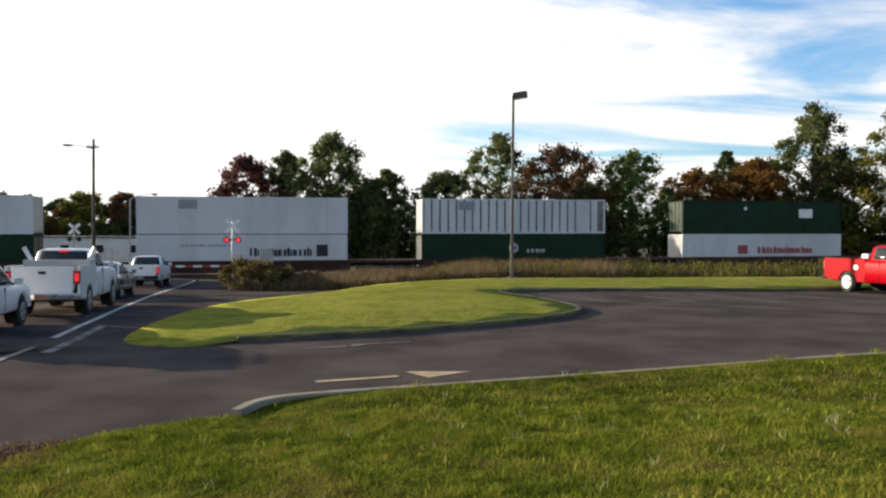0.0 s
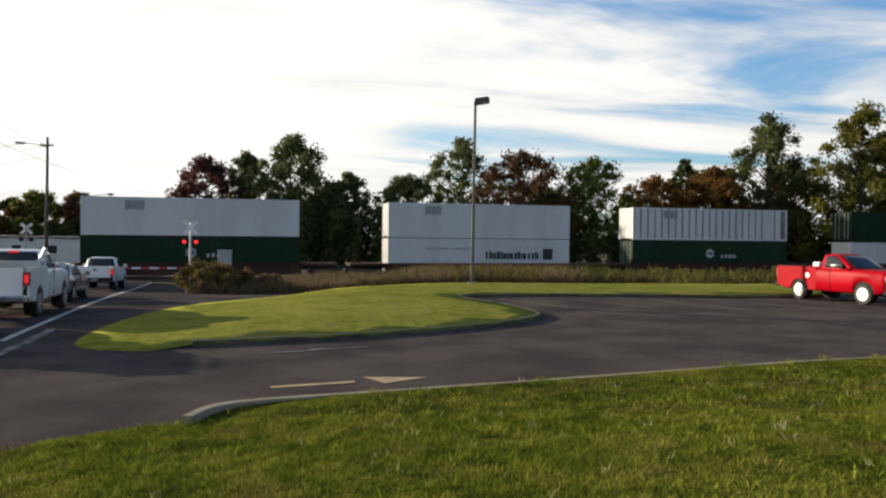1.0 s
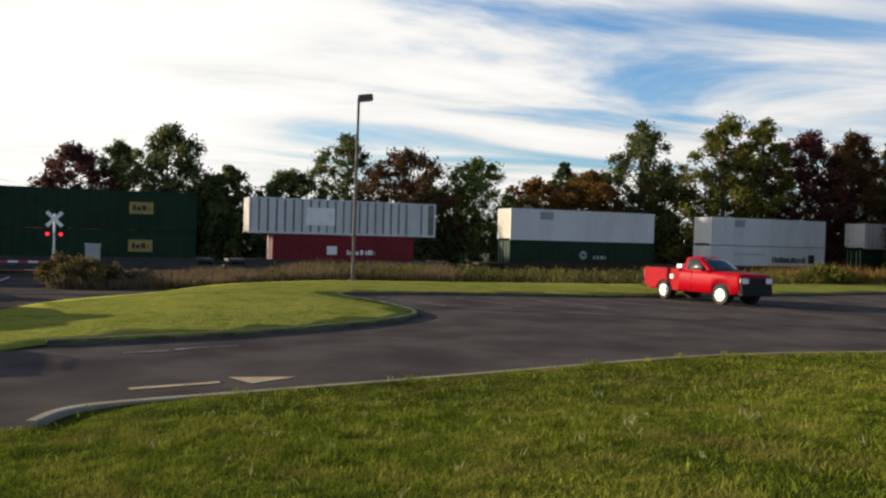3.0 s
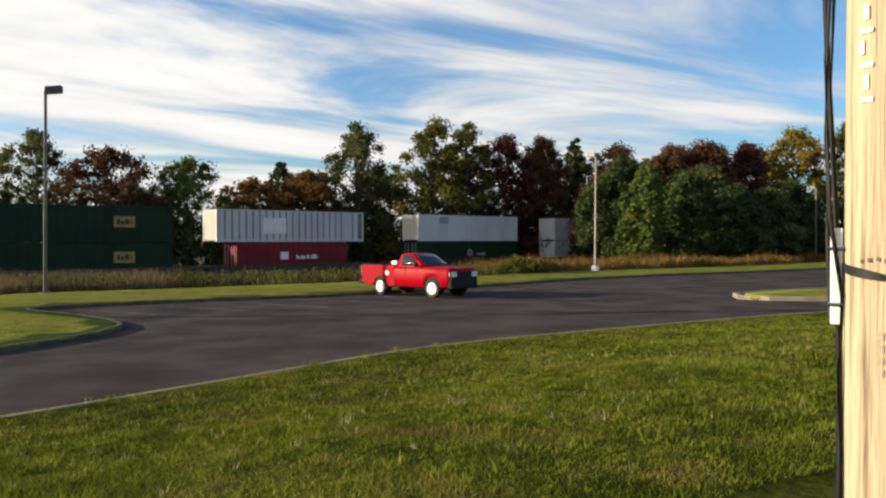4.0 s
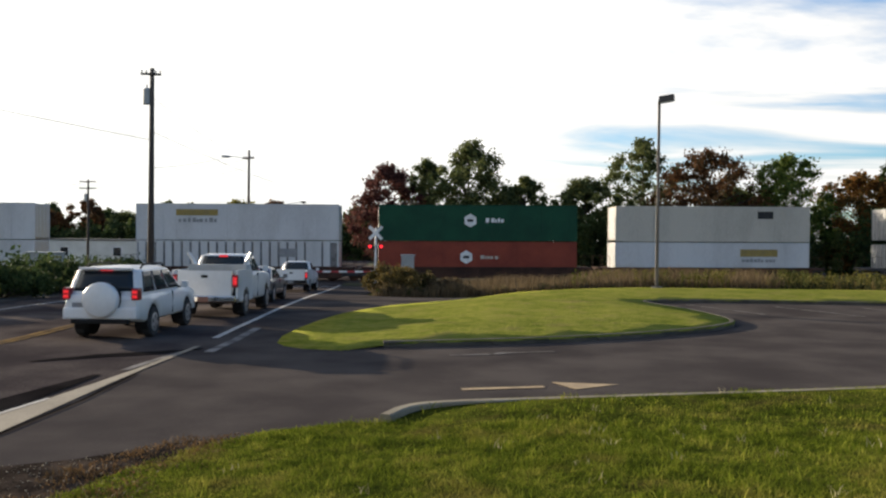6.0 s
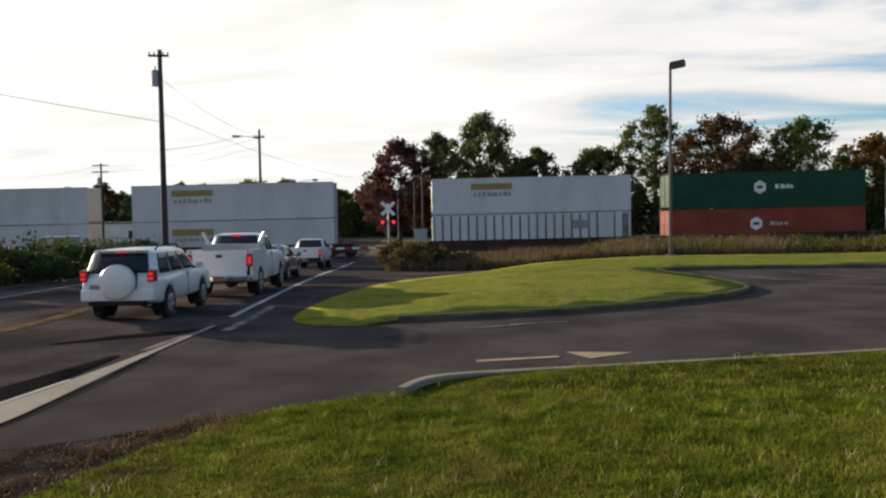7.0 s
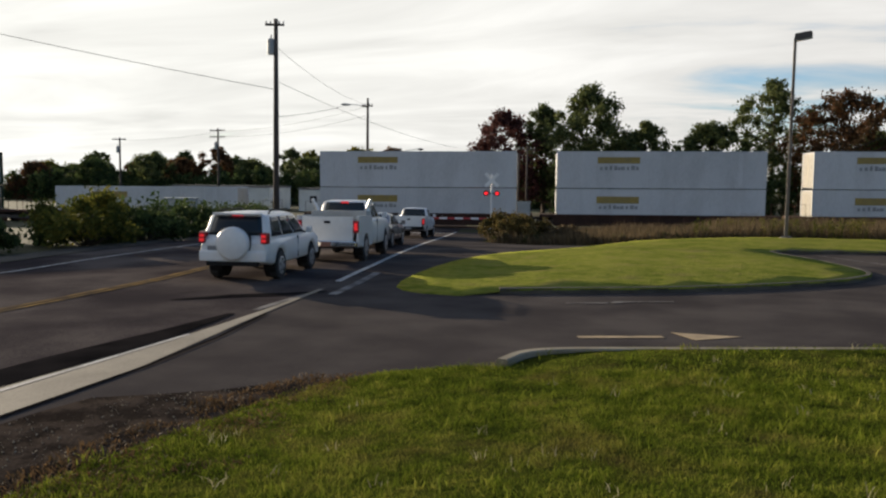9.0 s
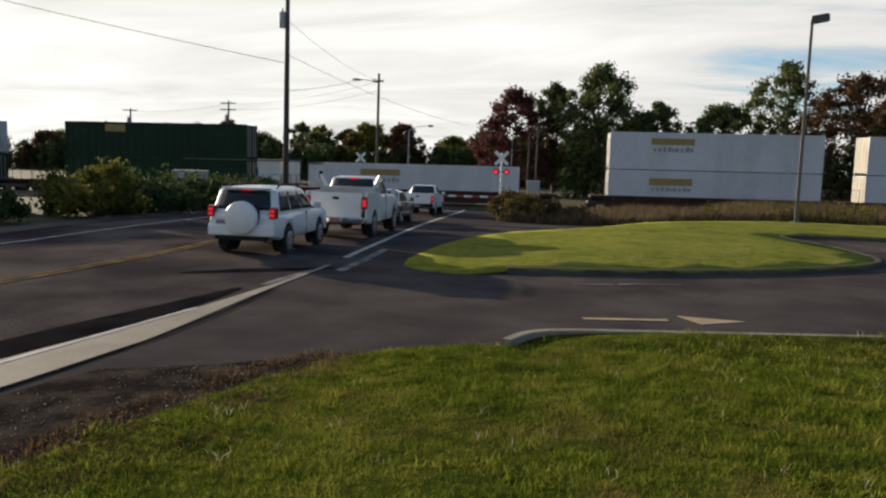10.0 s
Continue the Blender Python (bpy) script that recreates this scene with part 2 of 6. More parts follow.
M_GREENBOX = mat("dark_green_container_paint", (0.0060, 0.0270, 0.0115), (0.0045, 0.0180, 0.0080), 0.5, scale=0.6, fine=12, rand=0.08, spec=0.15)
M_GREENBOX2 = mat("green_container_paint", (0.0099, 0.0651, 0.0341), (0.0074, 0.0465, 0.0260), 0.5, scale=0.6, fine=12, spec=0.15)
M_REDBOX = mat("crimson_container_paint", (0.1620, 0.0132, 0.0192), (0.1080, 0.0108, 0.0144), 0.5, scale=0.6, fine=12, spec=0.15)
M_ORANGEBOX = mat("red_oxide_container_paint", (0.2480, 0.0527, 0.0310), (0.1798, 0.0384, 0.0248), 0.55, scale=0.6, fine=12, spec=0.15)
M_GOLD = mat("yellow_panel_paint", (0.30, 0.21, 0.045), (0.23, 0.165, 0.05), 0.6, scale=2, fine=20)
M_BLACK = mat("black_paint", (0.025, 0.025, 0.027), (0.04, 0.038, 0.036), 0.6, scale=3, fine=30, spec=0.15)
M_GREYLINE = mat("grey_lettering", (0.20, 0.20, 0.21), (0.26, 0.26, 0.26), 0.6, scale=3)
M_WHITE = mat("white_paint", (0.74, 0.74, 0.72), (0.62, 0.61, 0.59), 0.5, scale=2, fine=30)
M_REDLETTER = mat("red_lettering", (0.30, 0.05, 0.05), (0.24, 0.05, 0.05), 0.6, scale=3)
M_BARK = mat("bark", (0.075, 0.058, 0.044), (0.045, 0.036, 0.03), 0.95, scale=3, fine=20, bump=0.8, stretch=(1, 1, 0.2))
M_LAMPPOST = mat("bronze_lamp_post", (0.13, 0.11, 0.09), (0.09, 0.078, 0.066), 0.55, 0.3, scale=1.5, fine=30)
M_LAMPHEAD = mat("bronze_lamp_head", (0.05, 0.045, 0.042), (0.07, 0.062, 0.055), 0.5, 0.2, scale=3)
M_POLEDARK = mat("weathered_utility_pole", (0.050, 0.040, 0.034), (0.075, 0.06, 0.05), 0.95, scale=2, fine=25, bump=0.4, stretch=(1, 1, 0.1))
M_WIRE = mat("black_cable", (0.008, 0.008, 0.008), (0.013, 0.013, 0.013), 0.6, scale=8, spec=0.2)
M_TYRE = mat("tyre_rubber", (0.014, 0.014, 0.014), (0.026, 0.025, 0.024), 0.85, scale=8)
M_RIM = mat("alloy_rim", (0.55, 0.55, 0.56), (0.42, 0.42, 0.43), 0.35, 0.7, scale=5)
M_RIMLIT = mat("pale_steel_rim", (0.72, 0.71, 0.68), (0.55, 0.54, 0.5), 0.4, 0.2, scale=5)
M_CARWHITE = mat("white_car_paint", (0.70, 0.69, 0.67), (0.62, 0.61, 0.59), 0.35, scale=0.8, fine=8, coat=0.35)
M_CARRED = mat("red_car_paint", (0.33, 0.002, 0.009), (0.27, 0.002, 0.008), 0.4, scale=0.8, fine=8, spec=0.04)
M_CARGREY = mat("grey_car_paint", (0.13, 0.13, 0.14), (0.10, 0.10, 0.11), 0.3, 0.4, scale=0.8, fine=8, coat=0.7)
M_CARSILVER = mat("silver_car_paint", (0.42, 0.42, 0.44), (0.36, 0.36, 0.38), 0.3, 0.5, scale=0.8, fine=8, coat=0.7)
M_TRIM = mat("black_plastic_trim", (0.010, 0.010, 0.010), (0.017, 0.0165, 0.016), 0.65, scale=6, spec=0.12)
M_CHROME = mat("chrome", (0.62, 0.62, 0.63), (0.5, 0.5, 0.5), 0.15, 1.0, scale=5)
M_GLASS = glassy("tinted_glass")
M_TAIL = mat("lit_tail_lamp", (0.5, 0.02, 0.02), (0.4, 0.02, 0.02), 0.3, emit=(1.0, 0.02, 0.03), strength=0.32)
M_TAILOFF = mat("red_lens", (0.30, 0.015, 0.02), (0.22, 0.015, 0.02), 0.25)
M_SIGNAL = mat("lit_crossing_lamp", (0.5, 0.02, 0.02), (0.4, 0.02, 0.02), 0.3, emit=(1.0, 0.02, 0.03), strength=0.9)
M_HEADLAMP = mat("clear_lamp_lens", (0.75, 0.75, 0.74), (0.6, 0.6, 0.6), 0.12)
M_SIDING = mat("white_siding", (0.62, 0.62, 0.58), (0.52, 0.52, 0.48), 0.75, scale=0.8, fine=10)
M_ROOFING = mat("grey_roofing", (0.16, 0.155, 0.15), (0.11, 0.105, 0.10), 0.9, scale=1, fine=14, bump=0.3)
M_CABINET = mat("grey_cabinet_paint", (0.36, 0.37, 0.36), (0.28, 0.285, 0.275), 0.6, scale=1.2, fine=15)
M_BARRIERRED = mat("barrier_red", (0.42, 0.03, 0.035), (0.32, 0.03, 0.03), 0.6, scale=3)


M_GROOVE = mat("dark_groove", (0.22, 0.215, 0.21), (0.12, 0.115, 0.11), 0.85, scale=1.5, fine=12, spec=0.1)

GREEN = leafy("green_leaves", (0.038, 0.050, 0.022), (0.076, 0.095, 0.034), (0.130, 0.142, 0.048), through_=0.4)
DKGREEN = leafy("dark_green_leaves", (0.022, 0.036, 0.014), (0.046, 0.070, 0.022), (0.085, 0.102, 0.034), through_=0.35)
LTGREEN = leafy("light_green_leaves", (0.050, 0.080, 0.020), (0.090, 0.130, 0.028), (0.150, 0.175, 0.042), through_=0.4)
YELGREEN = leafy("yellowing_leaves", (0.046, 0.058, 0.014), (0.100, 0.104, 0.020), (0.165, 0.145, 0.028), through_=0.4)
YELLOW = leafy("yellow_leaves", (0.130, 0.110, 0.018), (0.220, 0.175, 0.026), (0.300, 0.220, 0.032), through_=0.4)
ORANGE = leafy("orange_leaves", (0.058, 0.050, 0.016), (0.130, 0.070, 0.020), (0.200, 0.092, 0.024), through_=0.4)
BROWN = leafy("russet_leaves", (0.044, 0.036, 0.018), (0.088, 0.048, 0.022), (0.130, 0.060, 0.025), through_=0.4)
DKRED = leafy("dark_red_leaves", (0.042, 0.022, 0.019), (0.084, 0.033, 0.029), (0.125, 0.054, 0.042), through_=0.4)
WEEDDARK = leafy("dark_green_weeds", (0.022, 0.026, 0.010), (0.048, 0.050, 0.018), (0.085, 0.082, 0.028), through_=0.3)
HAY = leafy("dry_brown_grass", (0.070, 0.050, 0.028), (0.115, 0.082, 0.045), (0.165, 0.120, 0.066), through_=0.3)
RUSTGRASS = leafy("rusty_autumn_grass", (0.075, 0.050, 0.014), (0.150, 0.088, 0.022), (0.240, 0.130, 0.034), through_=0.3)
BLADE = turfy("grass_blades", (0.044, 0.064, 0.009), (0.126, 0.158, 0.016), (0.255, 0.250, 0.044), (0.195, 0.132, 0.048), 0.3, 0.45)
DRYBLADE = leafy("dry_grass_blades", (0.050, 0.036, 0.018), (0.095, 0.058, 0.028), (0.165, 0.098, 0.044), through_=0.3)
STRAW = leafy("pale_straw", (0.22, 0.19, 0.10), (0.33, 0.29, 0.17), (0.45, 0.41, 0.27), through_=0.3)
WEED = leafy("dry_weeds", (0.0528, 0.0475, 0.0141), (0.1038, 0.0774, 0.0246), (0.1760, 0.1188, 0.0422), through_=0.3)
GOLDENROD = leafy("goldenrod", (0.050, 0.060, 0.016), (0.100, 0.098, 0.022), (0.180, 0.150, 0.036), through_=0.3)


# ---- helpers of this scene ----
def smooth(a, b, v):
    t = min(1.0, max(0.0, (v - a) / (b - a)))
    return t * t * (3 - 2 * t)


def smooth_np(a, b, v):
    t = np.clip((v - a) / (b - a), 0, 1)
    return t * t * (3 - 2 * t)


def ground_np(x, y):
    """The lie of the land: it rises gently eastwards and dips to the railway."""
    left = smooth_np(3, -9, x)
    return 0.006 * x - 0.93 * (left * smooth_np(18, 60, y) + (1 - left) * smooth_np(52, 62, y))


def ground_z(x, y):
    left = smooth(3, -9, x)
    return 0.006 * x - 0.93 * (left * smooth(18, 60, y) + (1 - left) * smooth(52, 62, y))


def polyline(table, v):
    for (a, p), (b, q) in zip(table, table[1:]):
        if v <= b:
            break
    return p + (q - p) * (v - a) / (b - a)


ROAD_EDGE = [(-80, -2.0), (-10, -5.4), (5, -6.75), (12, -7.7), (16, -8.25), (23, -9.9), (35, -13.1), (55, -18.2), (75, -23.5), (300, -83)]


def road_x(y):
    return polyline(ROAD_EDGE, y)


def link(name, bm, material, smooth_=False):
    me = bpy.data.meshes.new(name)
    bm.normal_update()
    bm.to_mesh(me)
    bm.free()
    me.materials.append(material)
    if smooth_:
        me.polygons.foreach_set("use_smooth", [True] * len(me.polygons))
    return new(name, me)


def part(name, bm, material, parent, label="", smooth_=False):
    ob = link(name, bm, material, smooth_)
    ob.parent = parent
    return tagged(ob, label)


def thing(name, m=None, label="", category="", group="", kind=""):
    ob = new(name)
    ob.empty_display_size = 0.3
    ob.matrix_basis = m or Matrix()
    return tagged(ob, label, category, group, kind)


def add_box(bm, x0, x1, y0, y1, z0, z1, bevel=0.0):
    vs = [bm.verts.new(p) for p in ((x0, y0, z0), (x1, y0, z0), (x1, y1, z0), (x0, y1, z0), (x0, y0, z1), (x1, y0, z1), (x1, y1, z1), (x0, y1, z1))]
    fs = [bm.faces.new([vs[i] for i in q]) for q in ((3, 2, 1, 0), (4, 5, 6, 7), (0, 1, 5, 4), (1, 2, 6, 5), (2, 3, 7, 6), (3, 0, 4, 7))]
    if bevel:
        bmesh.ops.bevel(bm, geom=list({e for f in fs for e in f.edges}), offset=bevel, segments=2, affect="EDGES", profile=0.6)
    return bm


def box(x0, x1, y0, y1, z0, z1, bevel=0.0):
    return add_box(bmesh.new(), x0, x1, y0, y1, z0, z1, bevel)


def add_tube(bm, path, radii, n=8, cap=True):
    """A tube along a path of points, with one radius a point."""
    rings = []
    pts = [Vector(p) for p in path]
    for i, p in enumerate(pts):
        d = (pts[min(i + 1, len(pts) - 1)] - pts[max(i - 1, 0)]).normalized()
        side = d.cross(Vector((0, 0, 1)))
        side = side.normalized() if side.length > 0.01 else Vector((1, 0, 0))
        up = side.cross(d)
        r = radii[i] if isinstance(radii, (list, tuple)) else radii
        rings.append([bm.verts.new(p + (side * math.cos(a) + up * math.sin(a)) * r) for a in (2 * math.pi * k / n for k in range(n))])
    for a, b in zip(rings, rings[1:]):
        for k in range(n):
            bm.faces.new((a[k], a[(k + 1) % n], b[(k + 1) % n], b[k]))
    if cap:
        bm.faces.new(rings[0][::-1]), bm.faces.new(rings[-1])
    return bm


def tube(path, radii, n=8):
    return add_tube(bmesh.new(), path, radii, n)


def add_poly(bm, pts, thick):
    """A flat plate: pts in order, extruded by the vector thick."""
    t = Vector(thick)
    a = [bm.verts.new(Vector(p)) for p in pts]
    b = [bm.verts.new(Vector(p) + t) for p in pts]
    bm.faces.new(a[::-1]), bm.faces.new(b)
    n = len(pts)
    for i in range(n):
        bm.faces.new((a[i], a[(i + 1) % n], b[(i + 1) % n], b[i]))
    bmesh.ops.recalc_face_normals(bm, faces=bm.faces[:])
    return bm


def plate(pts, thick):
    return add_poly(bmesh.new(), pts, thick)


def inside(poly, x, y):
    c = False
    for (x0, y0), (x1, y1) in zip(poly, poly[1:] + poly[:1]):
        if (y0 > y) != (y1 > y) and x < (x1 - x0) * (y - y0) / (y1 - y0) + x0:
            c = not c
    return c


def inside_np(poly, x, y):
    c = np.zeros(len(x), bool)
    for (x0, y0), (x1, y1) in zip(poly, poly[1:] + poly[:1]):
        if y0 != y1:
            c ^= ((y0 > y) != (y1 > y)) & (x < (x1 - x0) * (y - y0) / (y1 - y0) + x0)
    return c


def resample(pts, step):
    out = []
    for (x0, y0), (x1, y1) in zip(pts, pts[1:]):
        n = max(1, int(math.hypot(x1 - x0, y1 - y0) / step))
        out += [(x0 + (x1 - x0) * i / n, y0 + (y1 - y0) * i / n) for i in range(n)]
    return out + [pts[-1]]


def rounded(pts, times=2):
    """Chaikin's corner cutting of an open line."""
    for _ in range(times):
        out = [pts[0]]
        for (x0, y0), (x1, y1) in zip(pts, pts[1:]):
            out += [(x0 * 0.75 + x1 * 0.25, y0 * 0.75 + y1 * 0.25), (x0 * 0.25 + x1 * 0.75, y0 * 0.25 + y1 * 0.75)]
        pts = out + [pts[-1]]
    return pts


def sheet(name, outline, step, height, material, skirt=0.0):
    """A sheet over an outline, triangulated with inner points, at height(x, y); skirt: depth of its side."""
    from mathutils.geometry import delaunay_2d_cdt
    ring = resample(outline + outline[:1], step)[:-1]
    xs, ys = [p[0] for p in ring], [p[1] for p in ring]
    inner, row = [], 0
    y = min(ys) + step / 2
    while y < max(ys):
        x = min(xs) + step * (0.25 + 0.5 * (row % 2))
        while x < max(xs):
            if inside(ring, x, y) and min((x - a) ** 2 + (y - b) ** 2 for a, b in ring) > (0.45 * step) ** 2:
                inner.append((x, y))
            x += step
        y += step
        row += 1
    pts = [Vector(p) for p in ring + inner]
    verts, _, faces, *_ = delaunay_2d_cdt(pts, [], [list(range(len(ring)))], 1, 1e-5)
    bm = bmesh.new()
    vs = [bm.verts.new((v.x, v.y, height(v.x, v.y))) for v in verts]
    for f in faces:
        try:
            bm.faces.new([vs[i] for i in f])
        except ValueError:
            pass
    bmesh.ops.recalc_face_normals(bm, faces=bm.faces[:])
    if bm.faces and sum(f.normal.z for f in bm.faces) < 0:
        bmesh.ops.reverse_faces(bm, faces=bm.faces[:])
    if skirt:
        edges = [e for e in bm.edges if e.is_boundary]
        r = bmesh.ops.extrude_edge_only(bm, edges=edges)
        for v in r["geom"]:
            if isinstance(v, bmesh.types.BMVert):
                v.co.z -= skirt
    ob = link(name, bm, material, True)
    return tagged(ob, kind="structure")


def mesh_np(name, verts, faces, material, parent=None, smooth_=False):
    """A mesh from arrays; faces all of one length."""
    verts, faces = np.asarray(verts, np.float32).reshape(-1, 3), np.asarray(faces, np.int32)
    k = faces.shape[1]
    me = bpy.data.meshes.new(name)
    me.vertices.add(len(verts))
    me.vertices.foreach_set("co", verts.ravel())
    me.loops.add(faces.size)
    me.loops.foreach_set("vertex_index", faces.ravel())
    me.polygons.add(len(faces))
    me.polygons.foreach_set("loop_start", np.arange(0, faces.size, k, dtype=np.int32))
    me.polygons.foreach_set("loop_total", np.full(len(faces), k, np.int32))
    me.update(calc_edges=True)
    me.validate()
    me.materials.append(material)
    ob = new(name, me)
    if parent:
        ob.parent = parent
    return ob


def blades(name, base, height, width, material, lean=0.35, seed=1, plain=False):
    """Upright blades at the base points: each a bent strip of two pieces, or one tapered piece."""
    rng = np.random.default_rng(seed)
    n = len(base)
    a = rng.uniform(0, 2 * np.pi, n)
    side = np.stack([np.cos(a), np.sin(a), np.zeros(n)], 1)
    b = rng.uniform(0, 2 * np.pi, n)
    off = np.stack([np.cos(b), np.sin(b), np.zeros(n)], 1) * (rng.uniform(0, lean, n) * height)[:, None]
    up = np.zeros((n, 3))
    up[:, 2] = height
    w = (width * 0.5)[:, None]
    mid = base + up * 0.55 + off * 0.35
    tip = base + up * (1 - 0.25 * rng.uniform(0, 1, n))[:, None] + off
    if plain:
        v = np.stack([base - side * w, base + side * w, tip + side * w * 0.25, tip - side * w * 0.25], 1)
        return tagged(mesh_np(name, v, np.arange(n * 4).reshape(-1, 4), material), kind="stuff")
    v = np.stack([base - side * w, base + side * w, mid + side * w * 0.8, mid - side * w * 0.8, tip + side * w * 0.15, tip - side * w * 0.15], 1)
    i = np.arange(n)[:, None] * 6
    f = np.concatenate([i + np.array([[0, 1, 2, 3]]), i + np.array([[3, 2, 4, 5]])], 1).reshape(-1, 4)
    return tagged(mesh_np(name, v, f, material), kind="stuff")


def leaf_cloud(rng, centres, radius, count, size, flat=0.85, tri=False):
    """Small leaf plates gathered round clump centres."""
    k = len(centres)
    idx = rng.integers(0, k, count)
    d = rng.normal(0, 1, (count, 3))
    d /= np.linalg.norm(d, axis=1)[:, None]
    r = np.minimum(np.abs(rng.normal(0, 0.6, count)), rng.uniform(0.85, 1.15, count))
    c = centres[idx] + d * (radius[idx] * r)[:, None] * np.array([1, 1, flat])
    u = rng.normal(0, 1, (count, 3))
    u /= np.linalg.norm(u, axis=1)[:, None]
    w = np.cross(u, rng.normal(0, 1, (count, 3)))
    w /= np.linalg.norm(w, axis=1)[:, None]
    s = (size * rng.uniform(0.55, 1.25, count))[:, None]
    if tri:
        v = np.stack([c - u * s * 0.5 - w * s * 0.3, c + w * s * 0.45, c + u * s * 0.55 - w * s * 0.15], 1)
        return v, np.arange(count * 3).reshape(-1, 3)
    v = np.stack([c - u * s * 0.5, c + w * s * 0.32, c + u * s * 0.5, c - w * s * 0.32], 1)
    return v, np.arange(count * 4).reshape(-1, 4)


def tree(x, y, top, width, leaves, label, seed, base=None, trunk=0.28, shape=1.0, density=1.0, category="tree", leaf=0.36):
    """A tapered trunk with limbs, and a crown of leaf clumps with an uneven outline."""
    rng = np.random.default_rng(seed)
    z0 = (ground_z(x, y) if base is None else base) - 0.1
    h = top - z0
    t = thing("tree", pose(x, y, z0), label, category, "trees along the railway")
    rad = max(0.12, h * 0.018)
    bm = bmesh.new()
    lean = rng.uniform(-0.03, 0.03, 2) * h
    path = [(lean[0] * k * k, lean[1] * k * k, h * 0.88 * k) for k in np.linspace(0, 1, 7)]
    add_tube(bm, path, [rad * (1.25 - 1.12 * k) for k in np.linspace(0, 1, 7)], 8)
    n = int(100 * density)
    cen, crad = [], []
    lobes = [(rng.normal(0, 1, 3), rng.uniform(0.1, 0.32)) for _ in range(5)]
    for i in range(n):
        k = (i + 0.5) / n
        zz = trunk + (0.98 - trunk) * k
        env = max(0.14, math.sin(math.pi * min(1, 0.2 + 0.8 * k ** (1.15 * shape))) ** 0.6)
        a = i * 2.4 + rng.uniform(-0.6, 0.6)
        d = np.array([math.cos(a), math.sin(a), 2 * k - 1])
        swell = 0.82 + sum(w * max(0.0, float(d @ v) / float(np.linalg.norm(v)) - 0.35) for v, w in lobes)
        rr = width * 0.53 * env * swell * rng.uniform(0.05, 1.0) ** 0.55
        cr = width * rng.uniform(0.075, 0.15) * (1.1 - 0.35 * k)
        c = np.array([d[0] * rr, d[1] * rr, min(h * zz, h - cr * 0.7) + rng.uniform(-0.04, 0.03) * h])
        cen.append(c)
        crad.append(cr)
        if i % 4 == 0:
            s = h * max(0.12, zz - 0.16)
            add_tube(bm, [(lean[0] * .4, lean[1] * .4, s), (c[0] * 0.55, c[1] * 0.55, (s + c[2]) / 2), tuple(c)], [rad * 0.4, rad * 0.24, rad * 0.08], 5)
    part("trunk", bm, M_BARK, t, smooth_=True)
    v, f = leaf_cloud(rng, np.array(cen), np.array(crad) * 1.15, int(n * 185 * density), leaf, tri=True)
    mesh_np("crown", v, f, leaves, t)
    return t


def shrub(x, y, w, h, leaves, label, seed, deep=None, leaf=0.14, count=9000):
    rng = np.random.default_rng(seed)
    t = thing("bush", pose(x, y, ground_z(x, y) - 0.03), label, "bush")
    bm = bmesh.new()
    cen, crad = [], []
    deep = deep or w
    for i in range(34):
        a, k = i * 2.4, rng.uniform(0.15, 1)
        rr = rng.uniform(0.1, 1) ** 0.6
        zz = h * (0.12 + 0.78 * k * math.sqrt(max(0.02, 1 - rr * rr * 0.85)))
        c = np.array([math.cos(a) * rr * w * 0.45, math.sin(a) * rr * deep * 0.45, zz])
        cen.append(c)
        crad.append(0.25 * h * rng.uniform(0.7, 1.3))
        if i % 2 == 0:
            add_tube(bm, [(c[0] * 0.15, c[1] * 0.15, 0), (c[0] * 0.6, c[1] * 0.6, zz * 0.6), tuple(c)], [0.03, 0.02, 0.006], 5)
    part("stem", bm, M_BARK, t, smooth_=True)
    v, f = leaf_cloud(rng, np.array(cen), np.array(crad), count, leaf)
    mesh_np("foliage", v, f, leaves, t)
    return t






# ---- ground ----
def build_ground():
    def steps(lo, hi, near, a, b):
        v, out = a, [a]
        while v < b:
            v += near
            out.append(v)
        s = near
        while out[-1] < hi:
            s *= 1.35
            out.append(min(hi, out[-1] + s))
        s = near
        while out[0] > lo:
            s *= 1.35
            out.insert(0, max(lo, out[0] - s))
        return out
    xs, ys = steps(-2500, 2500, 3.0, -60, 100), steps(-2000, 3000, 3.0, -20, 100)
    v = [(x, y, ground_z(x, y) - 0.05) for y in ys for x in xs]
    n = len(xs)
    f = [(j * n + i, j * n + i + 1, j * n + n + i + 1, j * n + n + i) for j in range(len(ys) - 1) for i in range(n - 1)]
    tagged(mesh_np("ground", v, f, M_SOIL), "rough grass and soil reaching the horizon", "ground", kind="structure")


build_ground()

road_ys = [-60, -40, -20, -10, -4, 0, 4, 8, 12, 14, 16, 20, 24, 30, 36, 42, 48, 54, 60, 66, 72, 90, 120, 160, 220]
road_outline = [(road_x(y), y) for y in road_ys] + [(road_x(y) - 11.2, y) for y in reversed(road_ys)]
tagged(sheet("road", road_outline, 2.5, lambda x, y: ground_z(x, y) - 0.012, M_ROAD), "worn dark asphalt road with patches and cracks", "road")

lot_outline = [(road_x(y) + 0.01, y) for y in (3, 6, 9, 12, 14, 16, 20, 24, 28)] + [(-4, 33), (20, 37), (45, 44), (100, 50), (110, 30), (90, 5), (40, 4), (0, 3)]
tagged(sheet("parking_lot", lot_outline, 2.0, lambda x, y: ground_z(x, y) - 0.008, M_ASPHALT), "dark smooth asphalt of an empty parking lot and driveway", "parking lot", kind="structure")

